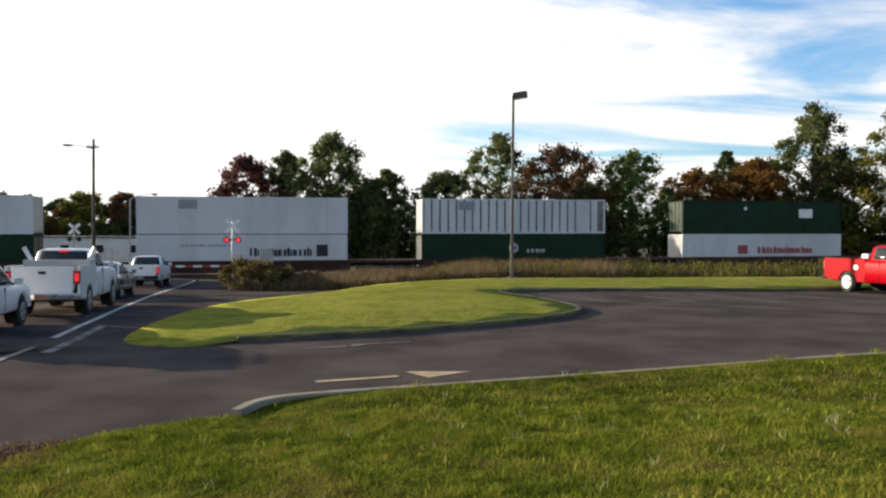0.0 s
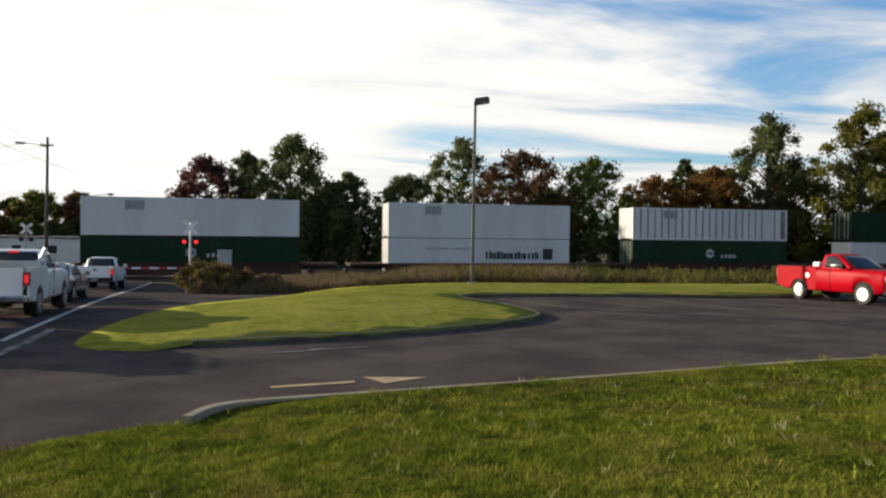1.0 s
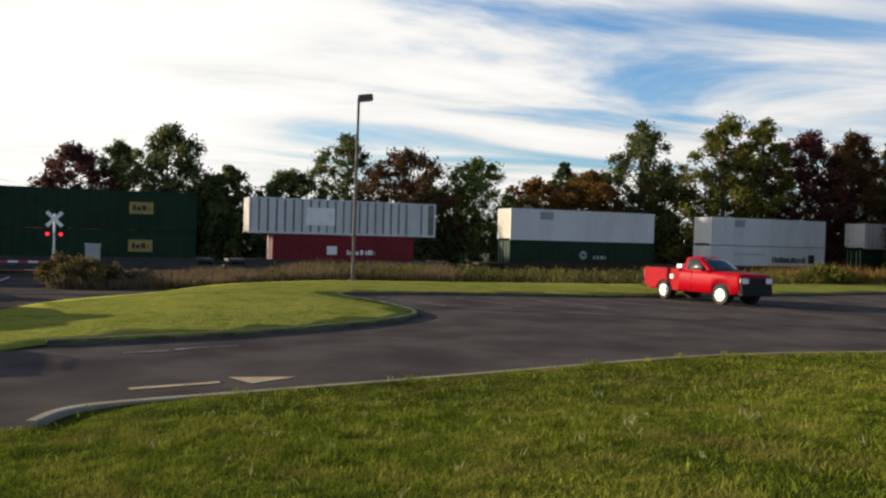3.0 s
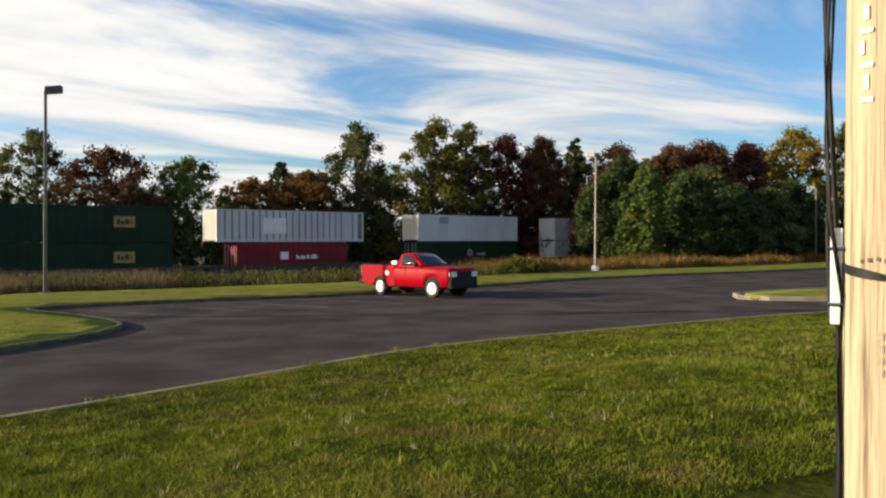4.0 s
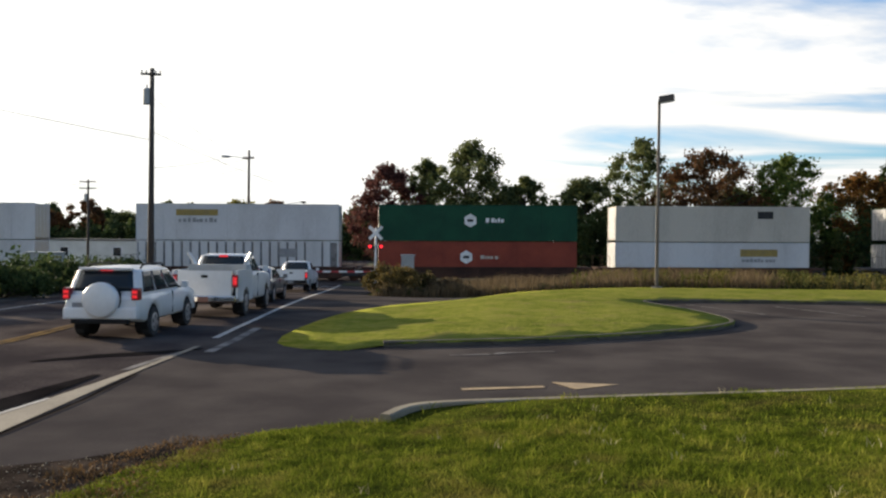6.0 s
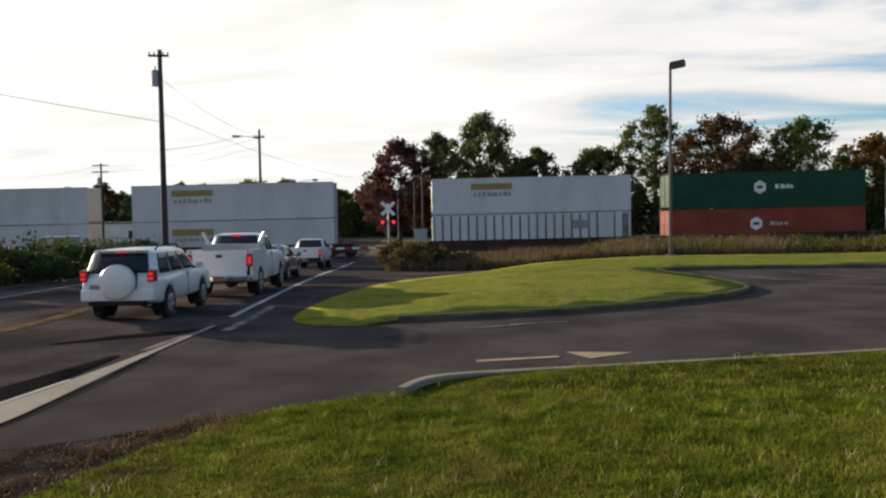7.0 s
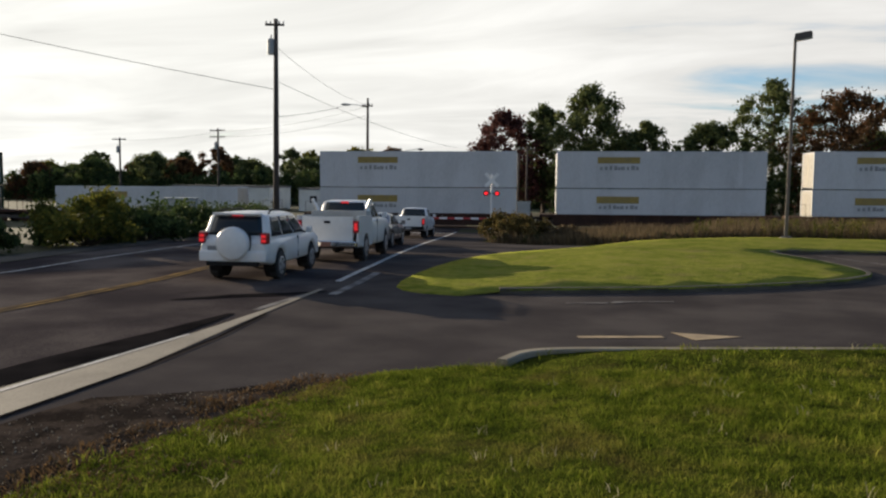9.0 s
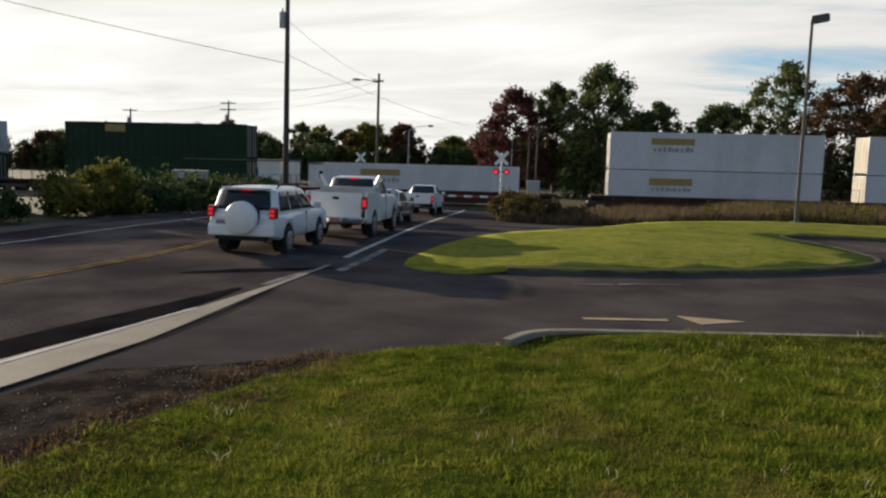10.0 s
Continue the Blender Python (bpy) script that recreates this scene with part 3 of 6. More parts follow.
KERB_NEAR = [(-2.32, 9.5), (-2.2, 10.15), (-1.75, 10.55), (-0.2, 11.15), (2.2, 12.1), (4.6, 13.1), (7.0, 14.15), (9.2, 14.95), (12, 15.4), (18.6, 15.85), (23.5, 16.0), (27, 15.6), (34, 13.5), (48, 8), (60, 2)]
LAWN_LEFT = [(-4.3, -40), (-4.5, -5), (-4.6, 3), (-4.5, 5.2), (-4.3, 6.6), (-4.15, 7.6), (-3.6, 8.75), (-2.75, 9.45)]
lawn_outline = LAWN_LEFT + rounded(KERB_NEAR, 1) + [(60, -40)]


def edge_distance(poly, x, y):
    best = 1e9
    for (x0, y0), (x1, y1) in zip(poly, poly[1:]):
        dx, dy = x1 - x0, y1 - y0
        t = max(0, min(1, ((x - x0) * dx + (y - y0) * dy) / (dx * dx + dy * dy)))
        best = min(best, math.hypot(x - x0 - t * dx, y - y0 - t * dy))
    return best


def edge_distance_np(poly, x, y):
    best = np.full(len(x), 1e9)
    for (x0, y0), (x1, y1) in zip(poly, poly[1:]):
        dx, dy = x1 - x0, y1 - y0
        t = np.clip(((x - x0) * dx + (y - y0) * dy) / (dx * dx + dy * dy), 0, 1)
        best = np.minimum(best, np.hypot(x - x0 - t * dx, y - y0 - t * dy))
    return best


def lawn_np(x, y):
    d, dl = edge_distance_np(KERB_NEAR, x, y), edge_distance_np(LAWN_LEFT, x, y)
    return ground_np(x, y) + 0.012 + 0.125 * smooth_np(-0.3, 3.0, dl) + 0.5 * smooth_np(0.6, 9, np.minimum(d, dl))


def lawn_z(x, y):
    """The lawn stands level with its kerb and swells towards the place where the camera is held."""
    d = edge_distance(KERB_NEAR, x, y)
    dl = edge_distance(LAWN_LEFT, x, y)
    lift = 0.125 * smooth(-0.3, 3.0, dl)
    return ground_z(x, y) + 0.012 + lift + 0.5 * smooth(0.6, 9, min(d, dl))


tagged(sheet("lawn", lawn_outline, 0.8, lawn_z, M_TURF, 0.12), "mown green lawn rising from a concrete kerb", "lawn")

KERB_ISLAND = [(-4.25, 16.6), (-3.6, 16.85), (-1.0, 18.05), (1.2, 19.6), (3.1, 21.4), (4.05, 22.9), (4.25, 23.9), (4.1, 25.2), (3.4, 27.6), (2.3, 29.9), (2.0, 31.0), (3.0, 31.9), (7.4, 32.6), (15.5, 32.6), (23.5, 35.4), (35.5, 39.9), (60, 42), (90, 46)]
ISLAND_BACK = [(96, 60), (60, 52), (41, 48.5), (27, 42.5), (18, 39.8), (8.4, 38.9), (0, 38.2), (-4.5, 36.2), (-7.4, 31), (-8.0, 25.5), (-7.6, 20.5), (-7.0, 17.0), (-6.2, 16.0), (-5.0, 15.9)]


def island_z(x, y):
    d = edge_distance(KERB_ISLAND, x, y)
    return ground_z(x, y) + 0.004 + 0.116 * smooth(-5.6, -3.4, x) + 0.10 * smooth(0.2, 3, d) * smooth(-7, -2, x)


island_outline = rounded(KERB_ISLAND, 1) + rounded(ISLAND_BACK, 1)
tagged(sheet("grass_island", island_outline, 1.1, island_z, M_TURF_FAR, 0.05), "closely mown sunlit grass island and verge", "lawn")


def kerb(name, line, height, width, side, label, material=M_KERB):
    """A kerb of cast stones along a line; each stone is a piece of its own."""
    base = tagged(new(name), label, "kerb", kind="structure")
    pts = resample(line, 0.5)
    acc, stones, cur = 0.0, [], [pts[0]]
    for p, q in zip(pts, pts[1:]):
        cur.append(q)
        acc += math.hypot(q[0] - p[0], q[1] - p[1])
        if acc > 2.4:
            stones.append(cur)
            cur, acc = [q], 0.0
    if len(cur) > 1:
        stones.append(cur)
    for k, st in enumerate(stones):
        bm = bmesh.new()
        rings = []
        for i, (x, y) in enumerate(st):
            a, b = st[max(0, i - 1)], st[min(len(st) - 1, i + 1)]
            dx, dy = b[0] - a[0], b[1] - a[1]
            l = math.hypot(dx, dy)
            nx, ny = -dy / l * side, dx / l * side
            ex = 0.008 if i == 0 else (-0.008 if i == len(st) - 1 else 0)
            x, y = x + dx / l * ex, y + dy / l * ex
            z = ground_z(x, y)
            prof = ((0, -0.1), (0, height * 0.75), (0.02, height), (width - 0.02, height), (width, height - 0.02), (width, -0.1))
            rings.append([bm.verts.new((x + nx * u, y + ny * u, z + w)) for u, w in prof])
        for r, s in zip(rings, rings[1:]):
            for i in range(5):
                bm.faces.new((r[i], r[i + 1], s[i + 1], s[i]))
        bm.faces.new(rings[0]), bm.faces.new(rings[-1][::-1])
        bmesh.ops.recalc_face_normals(bm, faces=bm.faces[:])
        part("kerb_stone", bm, material, base)


kerb("kerb_lawn", rounded(KERB_NEAR, 2), 0.14, 0.16, -1, "pale concrete kerb along the lawn")
kerb("kerb_island", rounded(KERB_ISLAND, 2), 0.13, 0.15, 1, "dark concrete kerb round the grass island", M_KERBDARK)


def strip(name, line, width, lift, material, label, category="road marking"):
    """A thin band of paint or concrete that follows a line on the ground."""
    pts = resample(line, 1.0)
    bm = bmesh.new()
    rows = []
    for i, (x, y) in enumerate(pts):
        a, b = pts[max(0, i - 1)], pts[min(len(pts) - 1, i + 1)]
        dx, dy = b[0] - a[0], b[1] - a[1]
        l = math.hypot(dx, dy)
        w = width(i / (len(pts) - 1)) if callable(width) else width
        nx, ny = -dy / l * w / 2, dx / l * w / 2
        rows.append([bm.verts.new((px, py, ground_z(px, py) + lift)) for px, py in ((x - nx, y - ny), (x + nx, y + ny))])
    for r, s in zip(rows, rows[1:]):
        bm.faces.new((r[0], s[0], s[1], r[1]))
    bmesh.ops.recalc_face_normals(bm, faces=bm.faces[:])
    if sum(f.normal.z for f in bm.faces) < 0:
        bmesh.ops.reverse_faces(bm, faces=bm.faces[:])
    return tagged(link(name, bm, material), label, category, kind="structure")


strip("worn_edge_line", [(-7.88, 12.5), (-8.02, 13.7), (-8.1, 14.9)], 0.15, 0.004, M_STALL, "worn remains of a white edge line")
strip("edge_line", [(road_x(y) - 0.02, y) for y in (17.2, 18.5, 22, 28, 36, 46, 54.5)], 0.16, 0.004, M_LINE, "long white edge line leading to the crossing")
strip("edge_seam", [(road_x(y) + 0.55, y) for y in (15.0, 17.0, 19.5)], 0.22, 0.002, M_STALL, "worn pale concrete seam beside the road")
for off in (4.5, 4.72):
    strip("centre_line", [(road_x(y) - off + 0.03 * (y - 12) * (y < 12), y) for y in (-30, -5, 3, 8, 12, 16, 22, 30, 40, 50)], 0.11, 0.004, M_YELLOW, "double yellow centre line on the road")
strip("far_edge_line", [(road_x(y) - 9.3, y) for y in (-10, 5, 12, 16, 22, 30, 40, 50)], 0.12, 0.004, M_LINE, "faded white edge line on the far side of the road")
strip("stop_line", [(road_x(50) - 4.3, 50.2), (road_x(51) - 0.3, 51.4)], 0.5, 0.005, M_LINE, "worn white stop line before the crossing")
strip("gutter", [(-6.2, -8), (-6.6, 2), (-6.85, 6), (-7.0, 8), (-7.25, 10), (-7.65, 12.5), (-8.2, 15.7)], lambda k: 0.95 - 0.82 * smooth(0.6, 0.9, k), 0.006, M_GUTTER, "pale concrete gutter tapering along the road edge", "gutter")
# the lip's white colour also paints in the reflection along the upper edge
strip("gutter_lip", [(-6.58, -8), (-6.95, 2), (-7.2, 6), (-7.33, 8), (-7.45, 10)], lambda k: 0.16 - 0.1 * k, 0.011, M_LINE, "bright worn lip of the gutter, white reflection painted in", "gutter")
strip("tar_seam", [(-7.35, 0), (-7.55, 4), (-7.68, 6), (-7.82, 8), (-7.86, 10), (-8.05, 12.0)], lambda k: 0.8 * math.sin(math.pi * (0.12 + 0.86 * k)) ** 0.7 + 0.02, 0.003, M_PATCH, "black tar seam along the gutter", "road patch")
strip("tar_seam", [(-6.12, 2), (-6.4, 6), (-6.57, 8), (-6.9, 10), (-7.45, 12.2)], 0.055, 0.009, M_PATCH, "black crack along the gutter", "road patch")
strip("tar_patch", [(-10.2, 13.0), (-9.4, 14.0), (-8.6, 14.6), (-7.9, 15.4)], lambda k: 0.5 * math.sin(math.pi * (0.06 + 0.88 * k)), 0.002, M_PATCH, "dark tar patch on the road", "road patch")

dirt = [(-4.25, 8.2), (-5.0, 7.25), (-6.05, 6.5), (-6.15, 5.4), (-6.1, 2), (-5.9, -8), (-4.2, -8), (-4.3, 3), (-4.2, 6.0), (-3.9, 7.6), (-3.4, 8.7)]
tagged(sheet("dirt_shoulder", dirt, 0.4, lambda x, y: ground_z(x, y) + 0.006 + 0.02 * noise.noise((x * 1.3, y * 1.3, 0)) ** 2 * 4, M_DIRT), "bare dark dirt shoulder with gravel beside the driveway", "dirt")

def loose_stones():
    rng = np.random.default_rng(77)
    n = 2600
    x, y = rng.uniform(-6.3, -3.2, n), rng.uniform(2.5, 9.0, n)
    k = inside_np(dirt, x, y)
    x, y = x[k], y[k]
    n = len(x)
    c = np.stack([x, y, ground_np(x, y) + 0.016], 1)
    r = (rng.uniform(0.003, 0.010, n) * rng.choice((1, 1, 1, 1.7), n))[:, None, None]
    octa = np.array([(1, 0, 0), (0, 1, 0), (-1, 0, 0), (0, -1, 0), (0, 0, 0.8), (0, 0, -0.8)], float)
    v = c[:, None, :] + octa[None] * r * rng.uniform(0.6, 1.2, (n, 6, 1))
    f = np.array([(0, 1, 4), (1, 2, 4), (2, 3, 4), (3, 0, 4), (1, 0, 5), (2, 1, 5), (3, 2, 5), (0, 3, 5)])
    f = (np.arange(n)[:, None, None] * 6 + f[None]).reshape(-1, 3)
    tagged(mesh_np("loose_stones", v, f, M_KERB), "small loose stones on the dirt shoulder", "gravel", kind="stuff")


loose_stones()

# paint on the driveway: two dashes and an arrow head
strip("lane_dash", [(-1.72, 12.1), (-0.46, 12.62)], 0.16, 0.004, M_ARROW, "faded tan lane dash on the driveway")
tagged(link("arrow_head", plate([(-0.36, 13.05, 0.0), (0.05, 12.52, 0.0), (0.72, 13.12, 0.0)], (0, 0, 0.004)), M_ARROW), "faded tan arrow head on the driveway", "road marking", kind="structure")
strip("lane_dash", [(-2.6, 15.7), (-1.8, 16.05)], 0.10, 0.004, M_STALL, "faded lane dash on the driveway")
tagged(link("arrow_head", plate([(-1.75, 16.0, -0.005), (-1.7, 16.3, -0.005), (-1.5, 16.2, -0.005)], (0, 0, 0.004)), M_STALL), "small faded arrow head on the driveway", "road marking", kind="structure")
strip("lane_dash", [(-1.64, 16.28), (-0.54, 16.78)], 0.10, 0.004, M_STALL, "faded lane dash on the driveway")
for k in range(9):
    x = 3.6 + 3.05 * k
    y = 31.0 if k < 4 else 31.0 + 0.9 * (k - 3)
    strip("stall_line", [(x, y), (x + 2.1, y - 3.7)], 0.10, 0.004, M_STALL, "faded white parking stall line")

# the second island, with its pale kerb
isl2 = [(27.6, 21.9), (31.05, 18.85), (34.5, 16.6), (40, 15.2), (48, 14.2), (60, 15), (60, 20), (48, 22.5), (40, 23.6), (33, 24.2), (29.2, 23.6)]
tagged(sheet("lot_island", [(45 + (x - 45) * 0.975, 19.2 + (y - 19.2) * 0.93) for x, y in isl2], 1.2, lambda x, y: ground_z(x, y) + 0.15, M_TURF_FAR, 0.1), "small grass island in the parking lot", "lawn")
kerb("kerb_lot_island", rounded(isl2[::-1] + isl2[-1:], 1), 0.17, 0.2, -1, "pale concrete kerb of the lot island")

# right of the road, up to the crossing: a worn asphalt shoulder
shoulder = [(road_x(y) + 0.01, y) for y in (26.5, 30, 36, 42, 48, 54)] + [(-14.4, 54), (-13.0, 46), (-12.0, 41), (-10.9, 38.2), (-8, 37.0), (-5, 36.0), (-6.9, 31), (-7.7, 27)]
tagged(sheet("road_shoulder", shoulder, 1.2, lambda x, y: ground_z(x, y) - 0.001, M_ASPHALT), "worn brown-grey asphalt shoulder beside the road", "road")

# left of the road: gravel verge
verge = [(road_x(y) - 11.25, y) for y in (-5, 5, 12, 16, 22, 30, 40, 50)] + [(road_x(y) - 12.6, y) for y in (50, 40, 30, 24, 20, 16, 8, -5)]
tagged(sheet("gravel_verge", verge, 1.5, lambda x, y: ground_z(x, y) + 0.004, M_VERGE), "grey gravel verge beside the road", "verge")


# ---- railway ----
SLOPE = 0.24
U = Vector((1, SLOPE, 0)).normalized()
NRM = Vector((-U.y, U.x, 0))
RAIL_TURN = math.degrees(math.atan(SLOPE))
RAIL_GRADE = 0.0085


def rail_pose(s, across=0.0, up=0.0):
    """A pose on the track: s metres along it, x ahead, z up from the rail's top."""
    p = Vector((0, 65.5, 0)) + U * s + NRM * (1.3 + across)
    return pose(p.x, p.y, -0.88 + RAIL_GRADE * p.x + up, 0, -math.degrees(math.atan(RAIL_GRADE / 1.03)), RAIL_TURN)


def build_track():
    bed = bmesh.new()
    prof = ((-3.0, -0.75), (-1.7, -0.17), (1.7, -0.17), (3.0, -0.75))
    rings = []
    for s in range(-260, 301, 10):
        m = rail_pose(s)
        rings.append([bed.verts.new(m @ Vector((0, a, b))) for a, b in prof])
    for r, q in zip(rings, rings[1:]):
        for i in range(3):
            bed.faces.new((r[i], q[i], q[i + 1], r[i + 1]))
    bmesh.ops.recalc_face_normals(bed, faces=bed.faces[:])
    tagged(link("track_bed", bed, M_BALLAST), "grey ballast bed of the railway", "railway", kind="structure")
    for a in (-0.76, 0.76):
        bm = bmesh.new()
        for s0 in range(-260, 300, 20):
            m = rail_pose(s0 + 10)
            b = box(-10, 10, a - 0.035, a + 0.035, -0.15, 0.0)
            b.transform(m)
            me = bpy.data.meshes.new("t")
            b.to_mesh(me)
            bm.from_mesh(me)
            b.free()
            bpy.data.meshes.remove(me)
        tagged(link("rail", bm, M_RUST), "steel rail on the ballast", "rail", kind="structure")
    # timber panel of the level crossing
    m = rail_pose(-27)
    bm = box(-8, 8, -2.2, 2.2, -0.3, -0.01, 0.01)
    bm.transform(m)
    tagged(link("crossing_panel", bm, M_ROAD), "asphalt panel of the level crossing", "level crossing", kind="structure")


build_track()


# ---- the train ----
def bars(t, m, x0, x1, y, z, h, seed):
    """A row of plain bars that stands for writing."""
    rng = random.Random(seed)
    x = x0
    while x < x1:
        w, k = rng.uniform(0.12, 0.32), rng.choice((1.0, 0.78, 0.78, 0.7))
        part("lettering_bar", box(x, min(x + w, x1), y - 0.006, y, z, z + h * k), m, t)
        x += w + rng.choice((0.05, 0.06, 0.07, 0.16))


def container(label, paint, length=16.15, ribs=True, marks=(), vent=False, end=None):
    """A steel box: frame, ribbed or plain sides, doors with lock rods, and painted marks. Origin at its base's middle, x along it."""
    t = thing("container", None, label, "shipping container", "containers on the train")
    L, W, H = length / 2, 1.3, 2.9
    part("body", box(-L + 0.1, L - 0.1, -W + 0.1, W - 0.1, 0.12, H - 0.04), paint, t)
    for sx in (-1, 1):
        for sy in (-1, 1):
            part("corner_post", box(sx * L - (0.14 if sx > 0 else 0), sx * L + (0.14 if sx < 0 else 0), sy * W - (0.14 if sy > 0 else 0), sy * W + (0.14 if sy < 0 else 0), 0, H), paint, t)
    for sy in (-1, 1):
        y0, y1 = sorted((sy * W, sy * (W - 0.07)))
        part("bottom_rail", box(-L + 0.14, L - 0.14, y0, y1, 0.0, 0.16), paint, t)
        part("top_rail", box(-L + 0.14, L - 0.14, y0, y1, H - 0.11, H), paint, t)
        # one folded sheet: ribs with sloping flanks, or flat plates with narrow laps
        bm = bmesh.new()
        step, w, d, f = (0.70, 0.24, 0.08 if paint in (M_WHITEBOX, M_CREAM) else 0.035, 0.04) if ribs else (2.02, 0.03, 0.014, 0.01)
        line, x = [(-L + 0.13, 0.0)], -L + 0.13 + step / 2
        while x < L - 0.3:
            line += [(x - w - f, 0.0), (x - w, d), (x + w, d), (x + w + f, 0.0)]
            x += step
        line.append((L - 0.13, 0.0))
        base = W - 0.005 - d if ribs else W - 0.02
        lo = [bm.verts.new((a, sy * (base + b), 0.15)) for a, b in line]
        hi = [bm.verts.new((a, sy * (base + b), H - 0.1)) for a, b in line]
        for k in range(len(line) - 1):
            fc = bm.faces.new((lo[k], lo[k + 1], hi[k + 1], hi[k]))
            # recessed flats of white and cream ribbed sides take a darker grey
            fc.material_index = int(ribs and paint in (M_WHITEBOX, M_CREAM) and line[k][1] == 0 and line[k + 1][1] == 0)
        bmesh.ops.recalc_face_normals(bm, faces=bm.faces[:])
        part("side_panel", bm, paint, t).data.materials.append(M_GROOVE)
        if length > 15:
            for px in (-6.1, 6.1):
                a, b = sorted((sy * (W - 0.03), sy * (W + 0.006)))
                part("lifting_post", box(px - 0.16, px + 0.16, a, b, 0.17, H - 0.115), paint, t)
    for sx in (-1, 1):
        for k in (-1, 1):
            x0, x1 = sorted((sx * (L - 0.02), sx * (L - 0.09)))
            y0, y1 = sorted((k * 0.02, k * (W - 0.15)))
            part("door", box(x0, x1, y0, y1, 0.17, H - 0.12), end or paint, t)
            for q in (0.35, 0.85):
                part("lock_rod", tube([(sx * (L + 0.005), k * q, 0.2), (sx * (L + 0.005), k * q, H - 0.15)], 0.025, 6), M_RIM, t)
    for kind, x0, x1, z0, z1, m in marks:
        if kind == "bars":
            bars(t, m, x0, x1, -W - 0.012, z0, z1 - z0, int(x0 * 10))
        elif kind == "panel":
            part("marking_panel", box(x0, x1, -W - 0.012, -W - 0.003, z0, z1), m, t, "painted marking panel")
        elif kind == "disc":
            bm = bmesh.new()
            r = (z1 - z0) / 2
            add_poly(bm, [(x0 + r + r * math.cos(a), -W - 0.012, z0 + r + r * math.sin(a)) for a in (math.pi / 6 + math.pi / 3 * k for k in range(6))], (0, 0.008, 0))
            part("emblem", bm, m, t, "plain painted emblem")
            part("emblem_centre", box(x0 + r * 0.55, x0 + r * 1.45, -W - 0.016, -W - 0.0125, z0 + r * 0.8, z0 + r * 1.2), M_BLACK, t)
    if vent:
        part("access_plate", box(-L + 3.1, -L + 4.5, -W - 0.013, -W - 0.002, H - 0.95, H - 0.25), M_GREYLINE, t, "dark grey marking plate")
    return t


def well_car(paint, label, length=18.6):
    """A low well car: side sills, end platforms with grab irons, and two trucks on wheels. Origin on the rail's top."""
    t = thing("well_car", None, label, "railway car", "well cars of the train")
    W = 1.42
    for sy in (-1, 1):
        y0, y1 = sorted((sy * W, sy * (W - 0.1)))
        part("side_sill", box(-8.3, 8.3, y0, y1, 0.28, 1.18, 0.02), paint, t)
        for k in range(9):
            x = -7.6 + 1.9 * k
            a, b = sorted((sy * W, sy * (W + 0.06)))
            part("stiffener", box(x - 0.06, x + 0.06, a, b, 0.3, 1.07), paint, t)
        a, b = sorted((sy * (W + 0.01), sy * (W + 0.09)))
        part("top_chord", box(-8.3, 8.3, a, b, 1.08, 1.2), paint, t)
    part("well_floor", box(-8.2, 8.2, -1.3, 1.3, 0.24, 0.33), M_DARKSTEEL, t)
    for sx in (-1, 1):
        x0, x1 = sorted((sx * 8.25, sx * length / 2))
        if x1 - x0 > 0.2:
            part("end_platform", box(x0, x1, -1.35, 1.35, 0.95, 1.16, 0.02), paint, t)
            for yy in (-1.3, 1.3):
                part("grab_iron", tube([(sx * (length / 2 - 0.1), yy, 1.1), (sx * (length / 2 - 0.1), yy, 2.1), (sx * (length / 2 - 0.9), yy, 2.1), (sx * (length / 2 - 0.9), yy, 1.1)], 0.025, 6), M_RUST, t)
        xc = sx * (length / 2 - 1.0)
        truck = part("truck_frame", box(xc - 1.2, xc + 1.2, -1.1, 1.1, 0.4, 0.72, 0.04), M_DARKSTEEL, t)
        for dx in (-0.85, 0.85):
            for yy in (-0.76, 0.76):
                part("wheel", tube([(xc + dx, yy - 0.06, 0.42), (xc + dx, yy + 0.06, 0.42)], 0.42, 20), M_RUST, truck)
    part("coupler", box(-length / 2 - 0.5, length / 2 + 0.5, -0.12, 0.12, 0.72, 0.95), M_DARKSTEEL, t)
    return t


G_, W_, C_ = M_GREENBOX, M_WHITEBOX, M_CREAM
LOGO_HI = [("panel", -4.9, -1.6, 1.95, 2.45, M_GOLD), ("bars", -4.7, -1.7, 1.42, 1.78, M_GREYLINE)]
LOGO_LO = [("panel", -4.9, -1.6, 1.75, 2.3, M_GOLD), ("bars", -4.7, -1.7, 1.3, 1.62, M_GREYLINE)]
EMP_HI = [("panel", 3.2, 4.9, 1.2, 2.1, M_GOLD), ("bars", 3.45, 4.65, 1.45, 1.85, M_BLACK), ("panel", -6.2, -5.9, 1.7, 1.95, M_WHITE)]
EMP_LO = [("panel", 3.2, 4.9, 1.3, 2.2, M_GOLD), ("bars", 3.45, 4.65, 1.55, 1.95, M_BLACK), ("panel", -6.2, -5.9, 1.8, 2.05, M_WHITE)]
